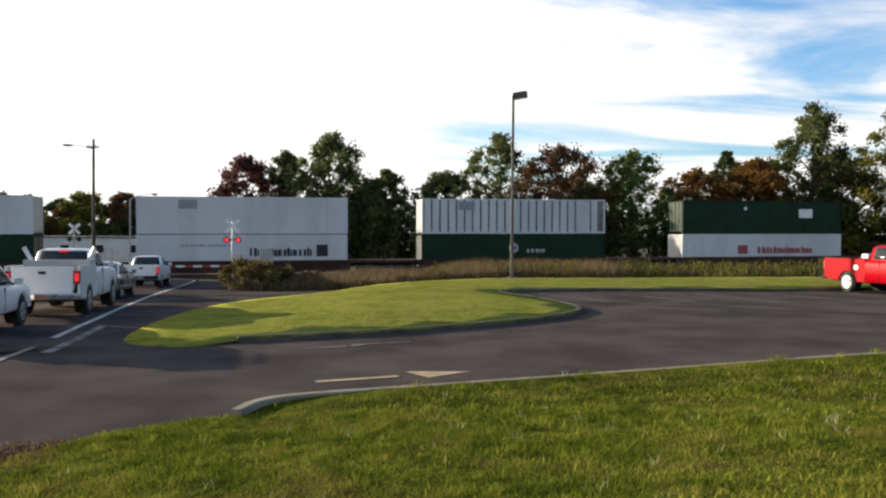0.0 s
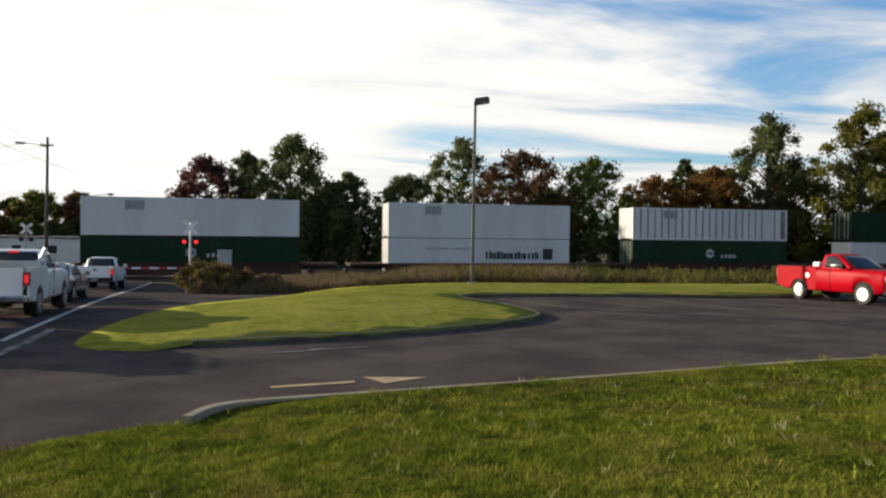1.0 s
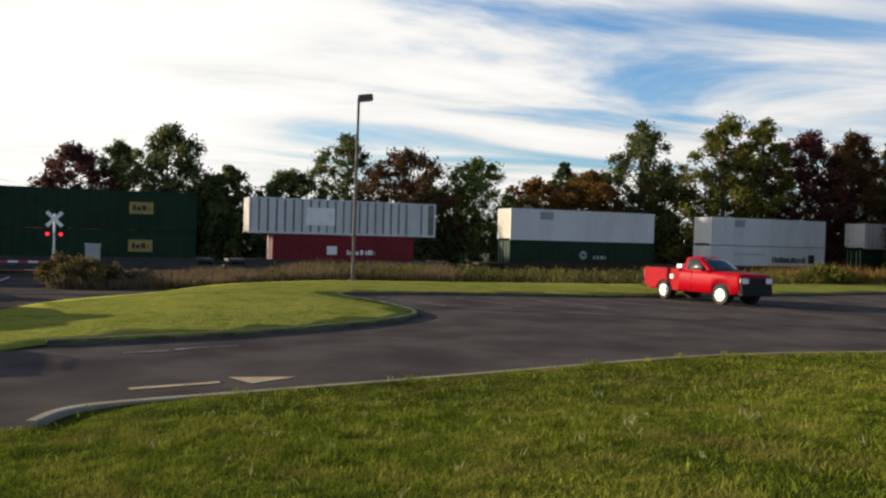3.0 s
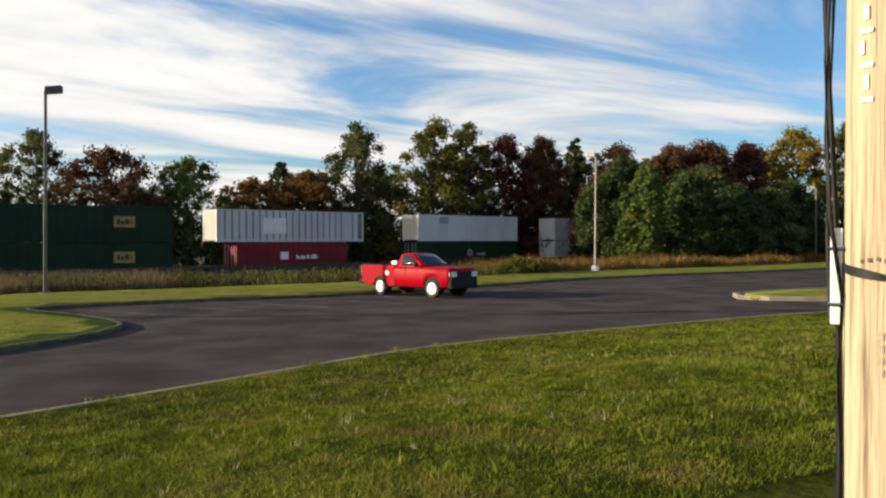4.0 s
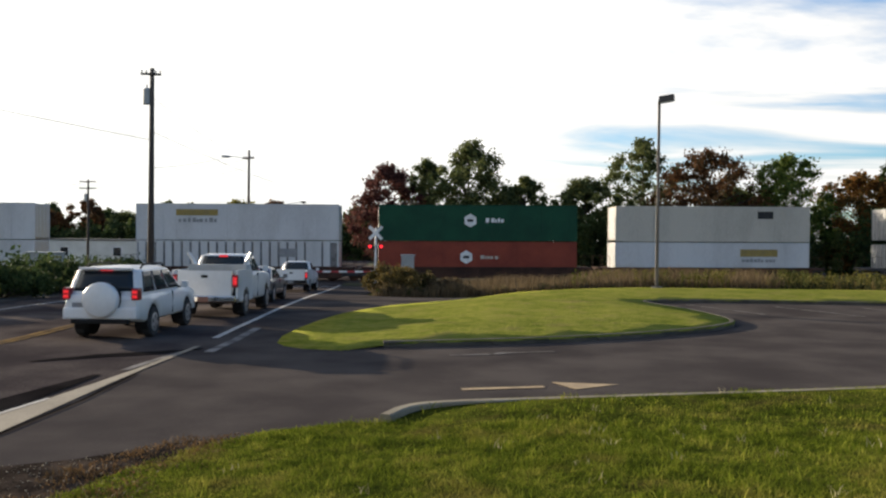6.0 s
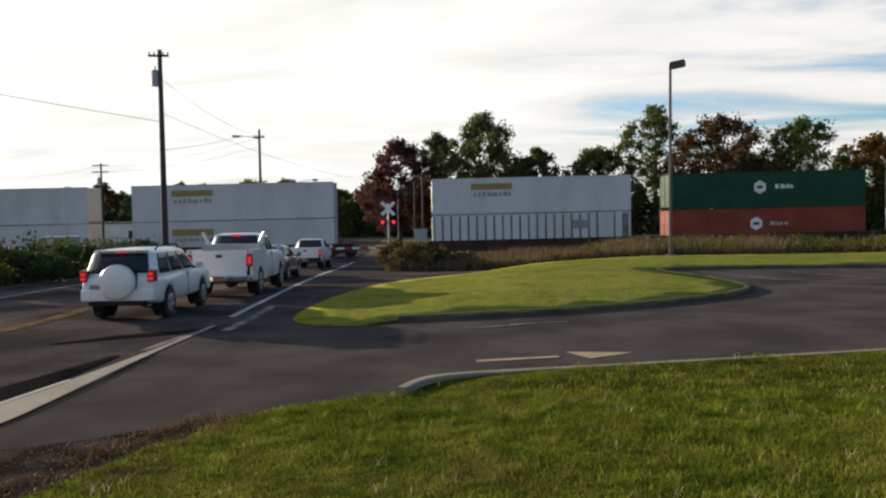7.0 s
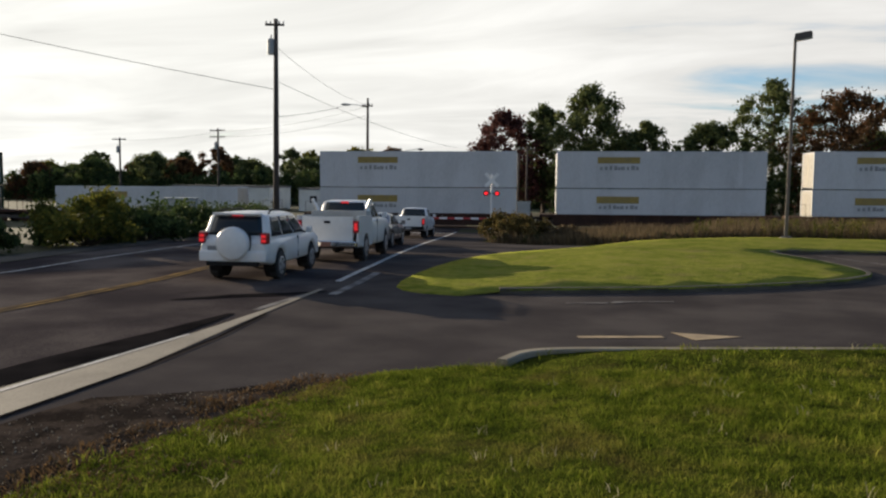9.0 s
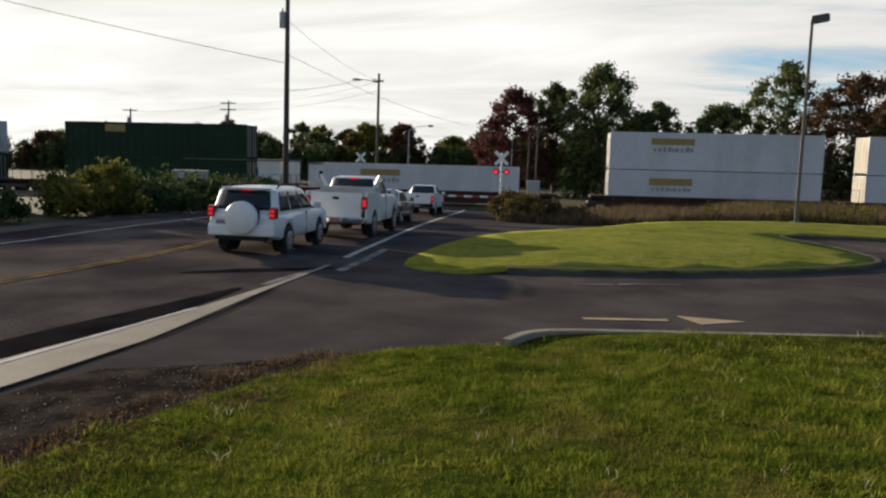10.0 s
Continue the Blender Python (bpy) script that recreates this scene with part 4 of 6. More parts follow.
# middle of each load at the clip's start, the upper and lower box, car style
CONSIST = [
    (28.78, ("dark green steel container with a white plate", G_, 16.15, True, [("panel", 3.6, 5.0, 1.4, 2.2, M_WHITE), ("panel", -2.0, -1.7, 2.1, 2.35, M_WHITE)], False, None),
     ("white container with red lettering and an emblem", W_, 16.15, False, [("bars", -0.6, 5.0, 1.15, 1.75, M_REDLETTER), ("panel", -2.6, -1.6, 1.1, 1.9, M_REDLETTER)], False, None), 0),
    (5.26, ("white ribbed container with dark joints", W_, 16.15, True, [], True, None),
     ("dark green container with a pale emblem", G_, 16.15, True, [("disc", -0.6, 0.6, 1.3, 2.2, M_GREYBOX), ("bars", 1.0, 2.6, 1.35, 1.75, M_GREYBOX)], False, None), 0),
    (-17.0, ("plain white steel container", W_, 16.15, False, [], True, None),
     ("white container with black lettering and a crest", W_, 16.15, False, [("bars", 0.4, 5.3, 1.2, 1.85, M_BLACK), ("panel", 5.6, 6.5, 1.15, 2.1, M_BLACK), ("bars", -4.8, -0.8, 2.0, 2.15, M_GREYLINE)], False, None), 0),
    (-40.39, ("plain white container with cream doors", W_, 16.15, False, [], True, C_),
     ("dark green container with a faded emblem", G_, 16.15, True, [("disc", -0.6, 0.6, 1.2, 2.1, M_GREYLINE), ("bars", 1.0, 2.4, 1.3, 1.7, M_GREYBOX)], False, None), 0),
    (-63.99, ("white ribbed container with dark joints", W_, 16.15, True, [("panel", -3.4, -1.0, 0.75, 2.2, M_WHITE)], False, C_),
     ("short crimson container with white lettering", M_REDBOX, 12.19, True, [("panel", -1.6, -0.75, 1.3, 2.0, M_WHITE), ("bars", 0.1, 2.6, 1.32, 1.72, M_WHITE)], False, None), 1),
    (-84.14, ("dark green container with a yellow panel", G_, 16.15, True, EMP_HI, False, G_),
     ("dark green container with a yellow panel", G_, 16.15, True, EMP_LO, False, G_), 1),
    (-103.5, ("dark green container with a yellow panel", G_, 16.15, True, [("panel", -0.8, 0.6, 1.6, 2.2, M_GREYLINE)], False, M_GREYLINE),
     ("dark green container with a yellow panel", G_, 16.15, True, [("panel", 2.6, 4.1, 1.3, 2.2, M_GOLD), ("bars", 2.8, 3.9, 1.55, 1.95, M_BLACK)], False, M_GREYLINE), 1),
    (-126.3, ("cream container with a dark plate", C_, 16.15, False, [("panel", 3.7, 5.0, 1.9, 2.5, M_BLACK)], False, W_),
     ("white container with a yellow panel and lettering", W_, 16.15, False, [("panel", 2.3, 5.4, 1.75, 2.35, M_GOLD), ("bars", 2.4, 5.2, 1.3, 1.6, M_GREYLINE)], False, None), 2),
    (-145.62, ("green container with a white hexagon emblem", M_GREENBOX2, 16.15, False, [("disc", -1.2, 0.0, 1.1, 2.2, M_WHITE), ("bars", 0.6, 2.2, 1.5, 1.85, M_WHITE)], False, None),
     ("red oxide container with a pale emblem", M_ORANGEBOX, 16.15, False, [("disc", -1.5, -0.3, 1.1, 2.2, M_WHITE), ("bars", 0.2, 1.8, 1.5, 1.8, M_CREAM)], False, None), 2),
    (-164.94, ("white container with a yellow panel and lettering", W_, 16.15, False, LOGO_HI, False, C_),
     ("white ribbed container with a dark plate", W_, 16.15, True, [("panel", 3.3, 4.7, 1.6, 2.3, M_GREYLINE)], False, C_), 2),
    (-189.02, ("white container with a yellow panel and lettering", W_, 16.15, False, LOGO_HI, False, C_),
     ("white container with a yellow panel and lettering", W_, 16.15, False, LOGO_LO, False, C_), 3),
    (-208.64, ("white container with a yellow panel and lettering", W_, 16.15, False, LOGO_HI, False, C_),
     ("white container with a yellow panel and lettering", W_, 16.15, False, LOGO_LO, False, C_), 3),
    (-228.01, ("white container with a yellow panel and lettering", W_, 16.15, False, LOGO_HI, False, C_),
     ("white container with a yellow panel and lettering", W_, 16.15, False, LOGO_LO, False, C_), 3),
    (-251.24, None,
     ("white container riding alone in its car", W_, 16.15, False, LOGO_HI, False, C_), 0),
    (-273.98, ("dark green container with a yellow panel", G_, 16.15, True, [("panel", -4.4, -2.6, 2.1, 2.7, M_GOLD)], False, G_),
     ("dark green container with pale spots", G_, 16.15, True, [("panel", 2.4, 3.2, 1.5, 2.0, M_GREYLINE)], False, G_), 0),
    (-297.3, ("grey ribbed steel container", M_GREYBOX, 16.15, True, [], False, None),
     ("plain dark green steel container", G_, 16.15, True, [], False, None), 0),
]
SPEED = 22.667
MOVERS = []


def build_train():
    made = {}
    cars = {0: (M_RUST, "rust-brown single well car under its containers", 22.4), 1: (M_DARKSTEEL, "black articulated well car", 19.0),
            2: (M_RUST, "rust-brown articulated well car", 18.8), 3: (M_RUST, "rust-brown articulated well car", 18.8)}
    for s, upper, lower, style in CONSIST:
        if ("car", style) in made:
            car = copy_thing(made["car", style], rail_pose(s))
        else:
            car = made["car", style] = well_car(cars[style][0], cars[style][1], cars[style][2])
        MOVERS.append((car, s, 0.0))
        for spec, up in ((lower, 0.34), (upper, 3.305)):
            if spec is None:
                continue
            label, paint, length, ribs, marks, vent, end = spec
            key = (label, str(marks))
            if key in made:
                c = copy_thing(made[key], rail_pose(s))
            else:
                c = made[key] = container(label, paint, length, ribs, marks, vent, end)
            MOVERS.append((c, s, up))


build_train()


def motions():
    """The train rolls by at an even pace."""
    for ob, s, up in MOVERS:
        walk(ob, [(t, rail_pose(s + SPEED * t, 0, up)) for t in (0, 2.5, 5, 7.5, 10)])


# ---- lamps, poles and crossing gear ----
def lot_lamp(x, y, z=None, head_turn=0.0, h=9.2, foot=0.2):
    z = ground_z(x, y) if z is None else z
    t = thing("lot_lamp", pose(x, y, z, 0, 0, head_turn), "tall bronze parking lot lamp with a box head", "lamp post", "lamps of the parking lot")
    part("footing", tube([(0, 0, -0.2), (0, 0, foot), (0, 0, foot + 0.04)], [0.3, 0.29, 0.25], 16), M_KERB if foot < 0.3 else M_WHITE, t, "round concrete footing")
    part("base_plate", box(-0.2, 0.2, -0.2, 0.2, foot + 0.03, foot + 0.08, 0.01), M_LAMPPOST, t)
    bm = bmesh.new()
    for a, b, r0, r1 in ((foot + 0.07, h - 0.25, 0.075, 0.06),):
        v0 = [bm.verts.new((sx * r0, sy * r0, a)) for sx, sy in ((-1, -1), (1, -1), (1, 1), (-1, 1))]
        v1 = [bm.verts.new((sx * r1, sy * r1, b)) for sx, sy in ((-1, -1), (1, -1), (1, 1), (-1, 1))]
        for k in range(4):
            bm.faces.new((v0[k], v0[(k + 1) % 4], v1[(k + 1) % 4], v1[k]))
        bm.faces.new(v1)
    bmesh.ops.bevel(bm, geom=bm.edges[:], offset=0.012, segments=1, affect="EDGES")
    part("pole", bm, M_LAMPPOST, t)
    part("arm", box(0.05, 0.2, -0.04, 0.04, h - 0.3, h - 0.2), M_LAMPPOST, t)
    hd = part("lamp_head", plate([(-0.05, -0.2, h - 0.32), (0.68, -0.2, h - 0.22), (0.68, -0.2, h + 0.02), (0.6, -0.2, h + 0.06), (-0.0, -0.2, h - 0.02)], (0, 0.4, 0)), M_LAMPHEAD, t)
    part("lens", plate([(0.02, -0.16, h - 0.325), (0.62, -0.16, h - 0.243), (0.62, -0.16, h - 0.25), (0.02, -0.16, h - 0.332)], (0, 0.32, 0)), M_HEADLAMP, hd)
    return t


lot_lamp(3.0, 38.25, None, -8)
lot_lamp(40.9, 46.3, None, 100, foot=0.55)
lot_lamp(82.5, 56.9, None, 90, foot=0.55)


def wire(name, a, b, sag, r=0.012, label="black overhead cable sagging between poles"):
    a, b = Vector(a), Vector(b)
    pts = [a.lerp(b, k / 14) - Vector((0, 0, sag * 4 * (k / 14) * (1 - k / 14))) for k in range(15)]
    return tagged(link(name, tube(pts, r, 5), M_WIRE), label, "cable")


def utility_pole(x, y, top, label, transformer=0.0, arms=(), lamp=None, insulators=True, r=0.16):
    z = ground_z(x, y)
    t = thing("utility_pole", pose(x, y, z), label, "utility pole")
    h = top - z
    part("shaft", tube([(0, 0, -0.3), (0, 0, h * 0.5), (0, 0, h)], [r, r * 0.82, r * 0.62], 10), M_POLEDARK, t, smooth_=True)
    for zz, half, turn in arms:
        bm = box(-half, half, -0.05, 0.05, -0.06, 0.06, 0.01)
        bm.transform(pose(0, -0.12, h - zz, 0, 0, turn))
        arm = part("crossarm", bm, M_POLEDARK, t)
        for k in (-0.9, -0.45, 0.45, 0.9):
            b2 = tube([(half * k, 0, 0.06), (half * k, 0, 0.2)], [0.035, 0.05], 8)
            b2.transform(pose(0, -0.12, h - zz, 0, 0, turn))
            part("insulator", b2, M_GREYBOX, arm)
    if transformer:
        tr = part("transformer", tube([(-0.28, -0.05, h - transformer - 0.45), (-0.28, -0.05, h - transformer + 0.35), (-0.28, -0.05, h - transformer + 0.45)], [0.22, 0.22, 0.12], 14), M_CABINET, t, "grey transformer can")
        part("bushing", tube([(-0.28, -0.05, h - transformer + 0.45), (-0.28, -0.05, h - transformer + 0.65)], 0.035, 8), M_BLACK, tr)
    if lamp:
        zz, dx, dy = lamp
        part("lamp_arm", tube([(0, 0, h - zz), (dx * 0.5, dy * 0.5, h - zz + 0.25), (dx * 0.85, dy * 0.85, h - zz + 0.28)], 0.035, 6), M_CABINET, t)
        a = math.degrees(math.atan2(dy, dx))
        bm = tube([(-0.1, 0, 0), (0.15, 0, -0.02), (0.55, 0, 0), (0.75, 0, 0.02)], [0.06, 0.11, 0.12, 0.04], 10)
        bm.transform(pose(dx * 0.85, dy * 0.85, h - zz + 0.28, 0, 0, a))
        part("lamp_head", bm, M_CABINET, t)
    return t


PA = (-24.3, 40.0)
utility_pole(*PA, 11.75, "tall dark wooden utility pole with a transformer", transformer=1.55, arms=((0.35, 0.55, 20),), r=0.19)
utility_pole(-30.2, 65.0, 10.1, "dark wooden pole with a street light arm", arms=((0.7, 0.5, 10),), lamp=(0.85, -1.9, -0.5), r=0.16)
utility_pole(-60.6, 85.3, 9.25, "wooden pole with crossarms and transformers", transformer=2.2, arms=((0.3, 1.0, 10), (1.1, 1.0, 10)), r=0.17)
utility_pole(-76.3, 85.5, 8.2, "wooden pole with crossarm and transformer", transformer=1.6, arms=((0.25, 1.0, 10),), r=0.17)
utility_pole(-17.3, 72.6, 6.2, "short bare wooden pole", arms=((0.35, 0.8, 15),), r=0.12)
utility_pole(-18.6, 74.6, 5.6, "short bare wooden pole", r=0.11)


def street_lamp(x, y, h, dx, dy):
    z = ground_z(x, y)
    t = thing("street_lamp", pose(x, y, z), "thin grey street lamp with a long arm", "street lamp")
    part("post", tube([(0, 0, -0.2), (0, 0, h)], [0.08, 0.05], 8), M_CABINET, t)
    part("arm", tube([(0, 0, h), (dx * 0.4, dy * 0.4, h + 0.35), (dx, dy, h + 0.5)], 0.035, 6), M_CABINET, t)
    part("lamp_head", tube([(dx, dy, h + 0.5), (dx * 1.15, dy * 1.15, h + 0.46), (dx * 1.3, dy * 1.3, h + 0.5)], [0.06, 0.12, 0.04], 8), M_LAMPHEAD, t)


street_lamp(-29.0, 69.4, 6.4, 1.7, 0.6)
street_lamp(-24.0, 88.0, 6.6, 1.8, 0.4)
street_lamp(-21.0, 104.0, 7.0, -1.8, 0.4)

wire("cable", (PA[0], PA[1], 7.75), (-62, 22, 16.4), 0.5, 0.016)
wire("cable", (PA[0], PA[1], 8.25), (-26.0, 78, 6.3), 0.5, 0.012)
wire("cable", (PA[0] + 0.1, PA[1], 6.2), (-32.0, 64.5, 9.5), 0.15, 0.014)
wire("cable", (PA[0], PA[1], 10.2), (-30.2, 65.0, 9.5), 0.5, 0.010)
wire("cable", (-30.2, 65, 9.4), (-60.6, 85.3, 8.9), 0.6, 0.012)
wire("cable", (-60.6, 85.3, 8.9), (-76.3, 85.5, 7.9), 0.4, 0.012)
wire("cable", (-60.2, 85.0, 8.2), (-30.2, 65, 8.6), 0.6, 0.012)


def crossing_signal(x, y, turn, gate, label):
    """A mast with crossbuck, two red lamps with hoods, and a lowered striped arm."""
    z = ground_z(x, y)
    t = thing("crossing_signal", pose(x, y, z, 0, 0, turn), label, "crossing signal")
    part("mast", tube([(0, 0, -0.2), (0, 0, 4.1)], 0.07, 10), M_WHITE if gate else M_CABINET, t)
    part("foundation", box(-0.35, 0.35, -0.35, 0.35, -0.2, 0.25, 0.02), M_KERB, t)
    for k, a in enumerate((45, -45)):
        bm = box(-0.62, 0.62, -0.012, 0.012, -0.11, 0.11)
        bm.transform(pose(0, -0.1 - 0.03 * k, 3.75, 0, a, 0))
        part("crossbuck_blade", bm, M_WHITE, t, "white crossbuck blade")
    part("lamp_bar", box(-0.42, 0.42, -0.06, 0.0, 2.78, 2.86), M_BLACK, t)
    for sx in (-1, 1):
        lamp = part("signal_lamp", tube([(sx * 0.38, -0.06, 2.82), (sx * 0.38, -0.14, 2.82)], 0.2, 18), M_BLACK, t, "black round backing board")
        part("lens", tube([(sx * 0.38, -0.14, 2.82), (sx * 0.38, -0.17, 2.82)], 0.115, 14), M_SIGNAL, lamp, "lit red lens")
        part("hood", tube([(sx * 0.38, -0.14, 2.95), (sx * 0.38, -0.3, 2.94)], 0.04, 8), M_BLACK, lamp)
    if gate:
        part("gate_motor", box(0.1, 0.5, -0.2, 0.25, 0.75, 1.35, 0.03), M_CABINET, t, "grey gate motor box")
        n = 12
        for k in range(n):
            part("gate_arm_section", box(-0.3 - 0.55 * (k + 1), -0.3 - 0.55 * k - 0.004, -0.2, -0.15, 1.0 - 0.003 * k, 1.13 - 0.004 * k), M_WHITE if k % 2 else M_BARRIERRED, t)
        part("gate_arm_root", box(-0.3, 0.3, -0.22, -0.13, 0.95, 1.15), M_CABINET, t)
    return t


crossing_signal(-14.9, 52.6, 14, True, "level crossing signal with lit red lamps and lowered striped arm")
crossing_signal(-33.6, 68.5, 194, False, "level crossing signal with a white crossbuck beyond the track")


def cabinet(x, y, w, d, h, turn, label):
    t = thing("equipment_cabinet", pose(x, y, ground_z(x, y), 0, 0, turn), label, "cabinet")
    part("body", box(-w / 2, w / 2, -d / 2, d / 2, 0.1, h, 0.02), M_CABINET, t)
    part("roof", box(-w / 2 - 0.06, w / 2 + 0.06, -d / 2 - 0.06, d / 2 + 0.06, h, h + 0.08, 0.02), M_CABINET, t)
    part("plinth", box(-w / 2 + 0.02, w / 2 - 0.02, -d / 2 + 0.02, d / 2 - 0.02, -0.1, 0.1), M_KERB, t)
    for k in (-1, 1):
        x0, x1 = sorted((k * 0.02, k * (w / 2 - 0.06)))
        dr = part("door", box(x0, x1, -d / 2 - 0.025, -d / 2 - 0.002, 0.18, h - 0.08), M_CABINET, t)
        part("handle", box(k * 0.08 - 0.02, k * 0.08 + 0.02, -d / 2 - 0.06, -d / 2 - 0.026, h * 0.45, h * 0.6), M_BLACK, dr)


cabinet(-30.4, 39.2, 1.9, 1.2, 2.0, 30, "grey metal equipment cabinet near the crossing")
cabinet(-12.9, 53.8, 0.9, 0.6, 2.2, 14, "narrow grey signal case beside the crossing")


def near_pole(x, y):
    """The pale, weathered pole beside the camera, with cables, a bracket and a strap."""
    z = lawn_z(x, y) - 0.2
    t = thing("wooden_pole", pose(x, y, z), "pale weathered wooden utility pole with cracks, strap and cables", "utility pole")
    bm = bmesh.new()
    n, rows = 72, 60
    rings = []
    for j in range(rows + 1):
        zz = 12.0 * j / rows
        ring = []
        for k in range(n):
            a = 2 * math.pi * k / n
            crack = max(0.0, noise.noise((math.cos(a) * 9, math.sin(a) * 9, zz * 0.55)) - 0.25)
            r = 0.173 - 0.0034 * zz + 0.002 * noise.noise((math.cos(a) * 2, math.sin(a) * 2, zz)) - 0.012 * crack
            ring.append(bm.verts.new((r * math.cos(a), r * math.sin(a), zz)))
        rings.append(ring)
    for p, q in zip(rings, rings[1:]):
        for k in range(n):
            bm.faces.new((p[k], p[(k + 1) % n], q[(k + 1) % n], q[k]))
    part("shaft", bm, M_POLEWOOD, t, smooth_=True)
    # directions seen from the walk: towards the camera, and to its left
    to = Vector((-0.876, -0.482, 0))
    left = Vector((-0.482, 0.876, 0))
    ez = 2.39 - z
    def at(side, front, up):
        p = (left * side + to * front) * 1.08
        return (p.x, p.y, up)
    # cables down the left flank
    for k, (s0, f0, wob) in enumerate(((0.185, 0.03, 0.012), (0.165, 0.06, 0.02))):
        pts = []
        for j in range(40):
            zz = -0.1 + 12 * j / 39
            sway = wob * math.sin(zz * 2.3 + k * 1.7) + 0.03 * max(0.0, math.sin((zz - ez) * 1.4 + k)) * (zz > ez)
            pts.append(at(s0 + sway if zz > ez - 0.25 else 0.164, f0, zz))
        part("cable", tube(pts, 0.011 - 0.002 * k, 6), M_WIRE, t, "black cable", smooth_=True)
    part("cable", tube([at(0.2 + 0.012 * math.sin(j), 0.0, ez - 0.28 + 0.33 * j) for j in range(12)], 0.007, 6), M_WIRE, t, "thin black cable")
    # pale bracket and cover
    bm = box(-0.022, 0.022, -0.03, 0.03, ez - 0.3, ez + 0.08, 0.006)
    bm.transform(Matrix.Translation(Vector(at(0.175, 0.02, 0))) @ pose(0, 0, 0, 0, 0, 119))
    part("cable_cover", bm, M_WHITE, t, "small white cable cover")
    for dz in (-0.22, 0.0):
        part("clip", tube([at(0.2, 0.05, ez + dz), at(0.15, 0.06, ez + dz)], 0.008, 6), M_CHROME, t)
    part("clip", tube([at(0.17, 0.02, ez + 0.26), at(0.2, 0.03, ez + 0.16), at(0.165, 0.03, ez + 0.1)], 0.005, 6), M_CHROME, t, "bent wire hook")
    # black strap sloping across the face
    bm = bmesh.new()
    rows_ = []
    for j in range(25):
        a = math.radians(80 - 165 * j / 24)
        d = to * math.cos(a) + left * math.sin(a)
        zz = ez - 0.07 - 0.085 * j / 24
        w = 0.013 + 0.005 * math.sin(j * 0.3)
        rr = 0.176
        rows_.append([bm.verts.new((d.x * q, d.y * q, zz + s * w)) for q, s in ((rr, -1), (rr, 1), (rr - 0.014, 1), (rr - 0.014, -1))])
    for p, q in zip(rows_, rows_[1:]):
        for k in range(4):
            bm.faces.new((p[k], p[(k + 1) % 4], q[(k + 1) % 4], q[k]))
    part("strap", bm, M_WIRE, t, "black rubber strap")
    # stamped row of small dark marks and pale stencil bars
    def mark(side, up, w, h, m, name):
        b = bmesh.new()
        vs = []
        for q in (-0.5, 0, 0.5):
            s = side + w * q
            f = math.sqrt(max(0.0, 0.159 ** 2 - s * s))
            vs.append([b.verts.new(at(s, f, up)), b.verts.new(at(s, f, up + h))])
        for p, q in zip(vs, vs[1:]):
            b.faces.new((p[0], q[0], q[1], p[1]))
        bmesh.ops.recalc_face_normals(b, faces=b.faces[:])
        part(name, b, m, t)
    for k in range(9):
        mark(0.09 - 0.026 * k, ez - 0.055 + 0.004 * (k % 3), 0.008 + 0.004 * (k % 2), 0.016, M_POLEMARK, "stamped_mark")
    for k, up in enumerate((0.80, 0.93, 1.06, 1.19)):
        mark(0.078, ez + up - 0.25, 0.042, 0.018, M_STENCIL, "stencil_bar")
        mark(0.078 + 0.015 * (k % 2), ez + up - 0.20, 0.016, 0.055, M_STENCIL, "stencil_bar")
    for k in range(4):
        mark(0.03, ez - 0.34 - 0.045 * k, 0.022, 0.028, M_POLEFAINT, "faint_mark")
    return t


M_POLEWOOD = mat("pale_pole_wood", (0.43, 0.345, 0.225), (0.10, 0.070, 0.042), 0.88, scale=17, fine=110, bump=0.8, stretch=(1, 1, 0.035), cov=(0.50, 0.78), spec=0.15)
M_POLEMARK = mat("burnt_mark", (0.10, 0.07, 0.045), (0.15, 0.105, 0.07), 0.9, scale=30)
M_POLEFAINT = mat("faint_mark", (0.40, 0.315, 0.205), (0.33, 0.26, 0.165), 0.9, scale=40)
M_STENCIL = mat("worn_white_stencil", (0.72, 0.70, 0.64), (0.5, 0.44, 0.34), 0.8, scale=20, fine=60, cov=(0.45, 0.75))
near_pole(4.01, 1.625)


# ---- vehicles: x to the right, y ahead, on the ground ----
def ring_arc(yc, zc, r, a0, a1, n=9):
    return [(yc + r * math.cos(math.radians(a0 + (a1 - a0) * k / n)), zc + r * math.sin(math.radians(a0 + (a1 - a0) * k / n))) for k in range(n + 1)]


def c0(spec):
    return spec["cabin"][0][0]


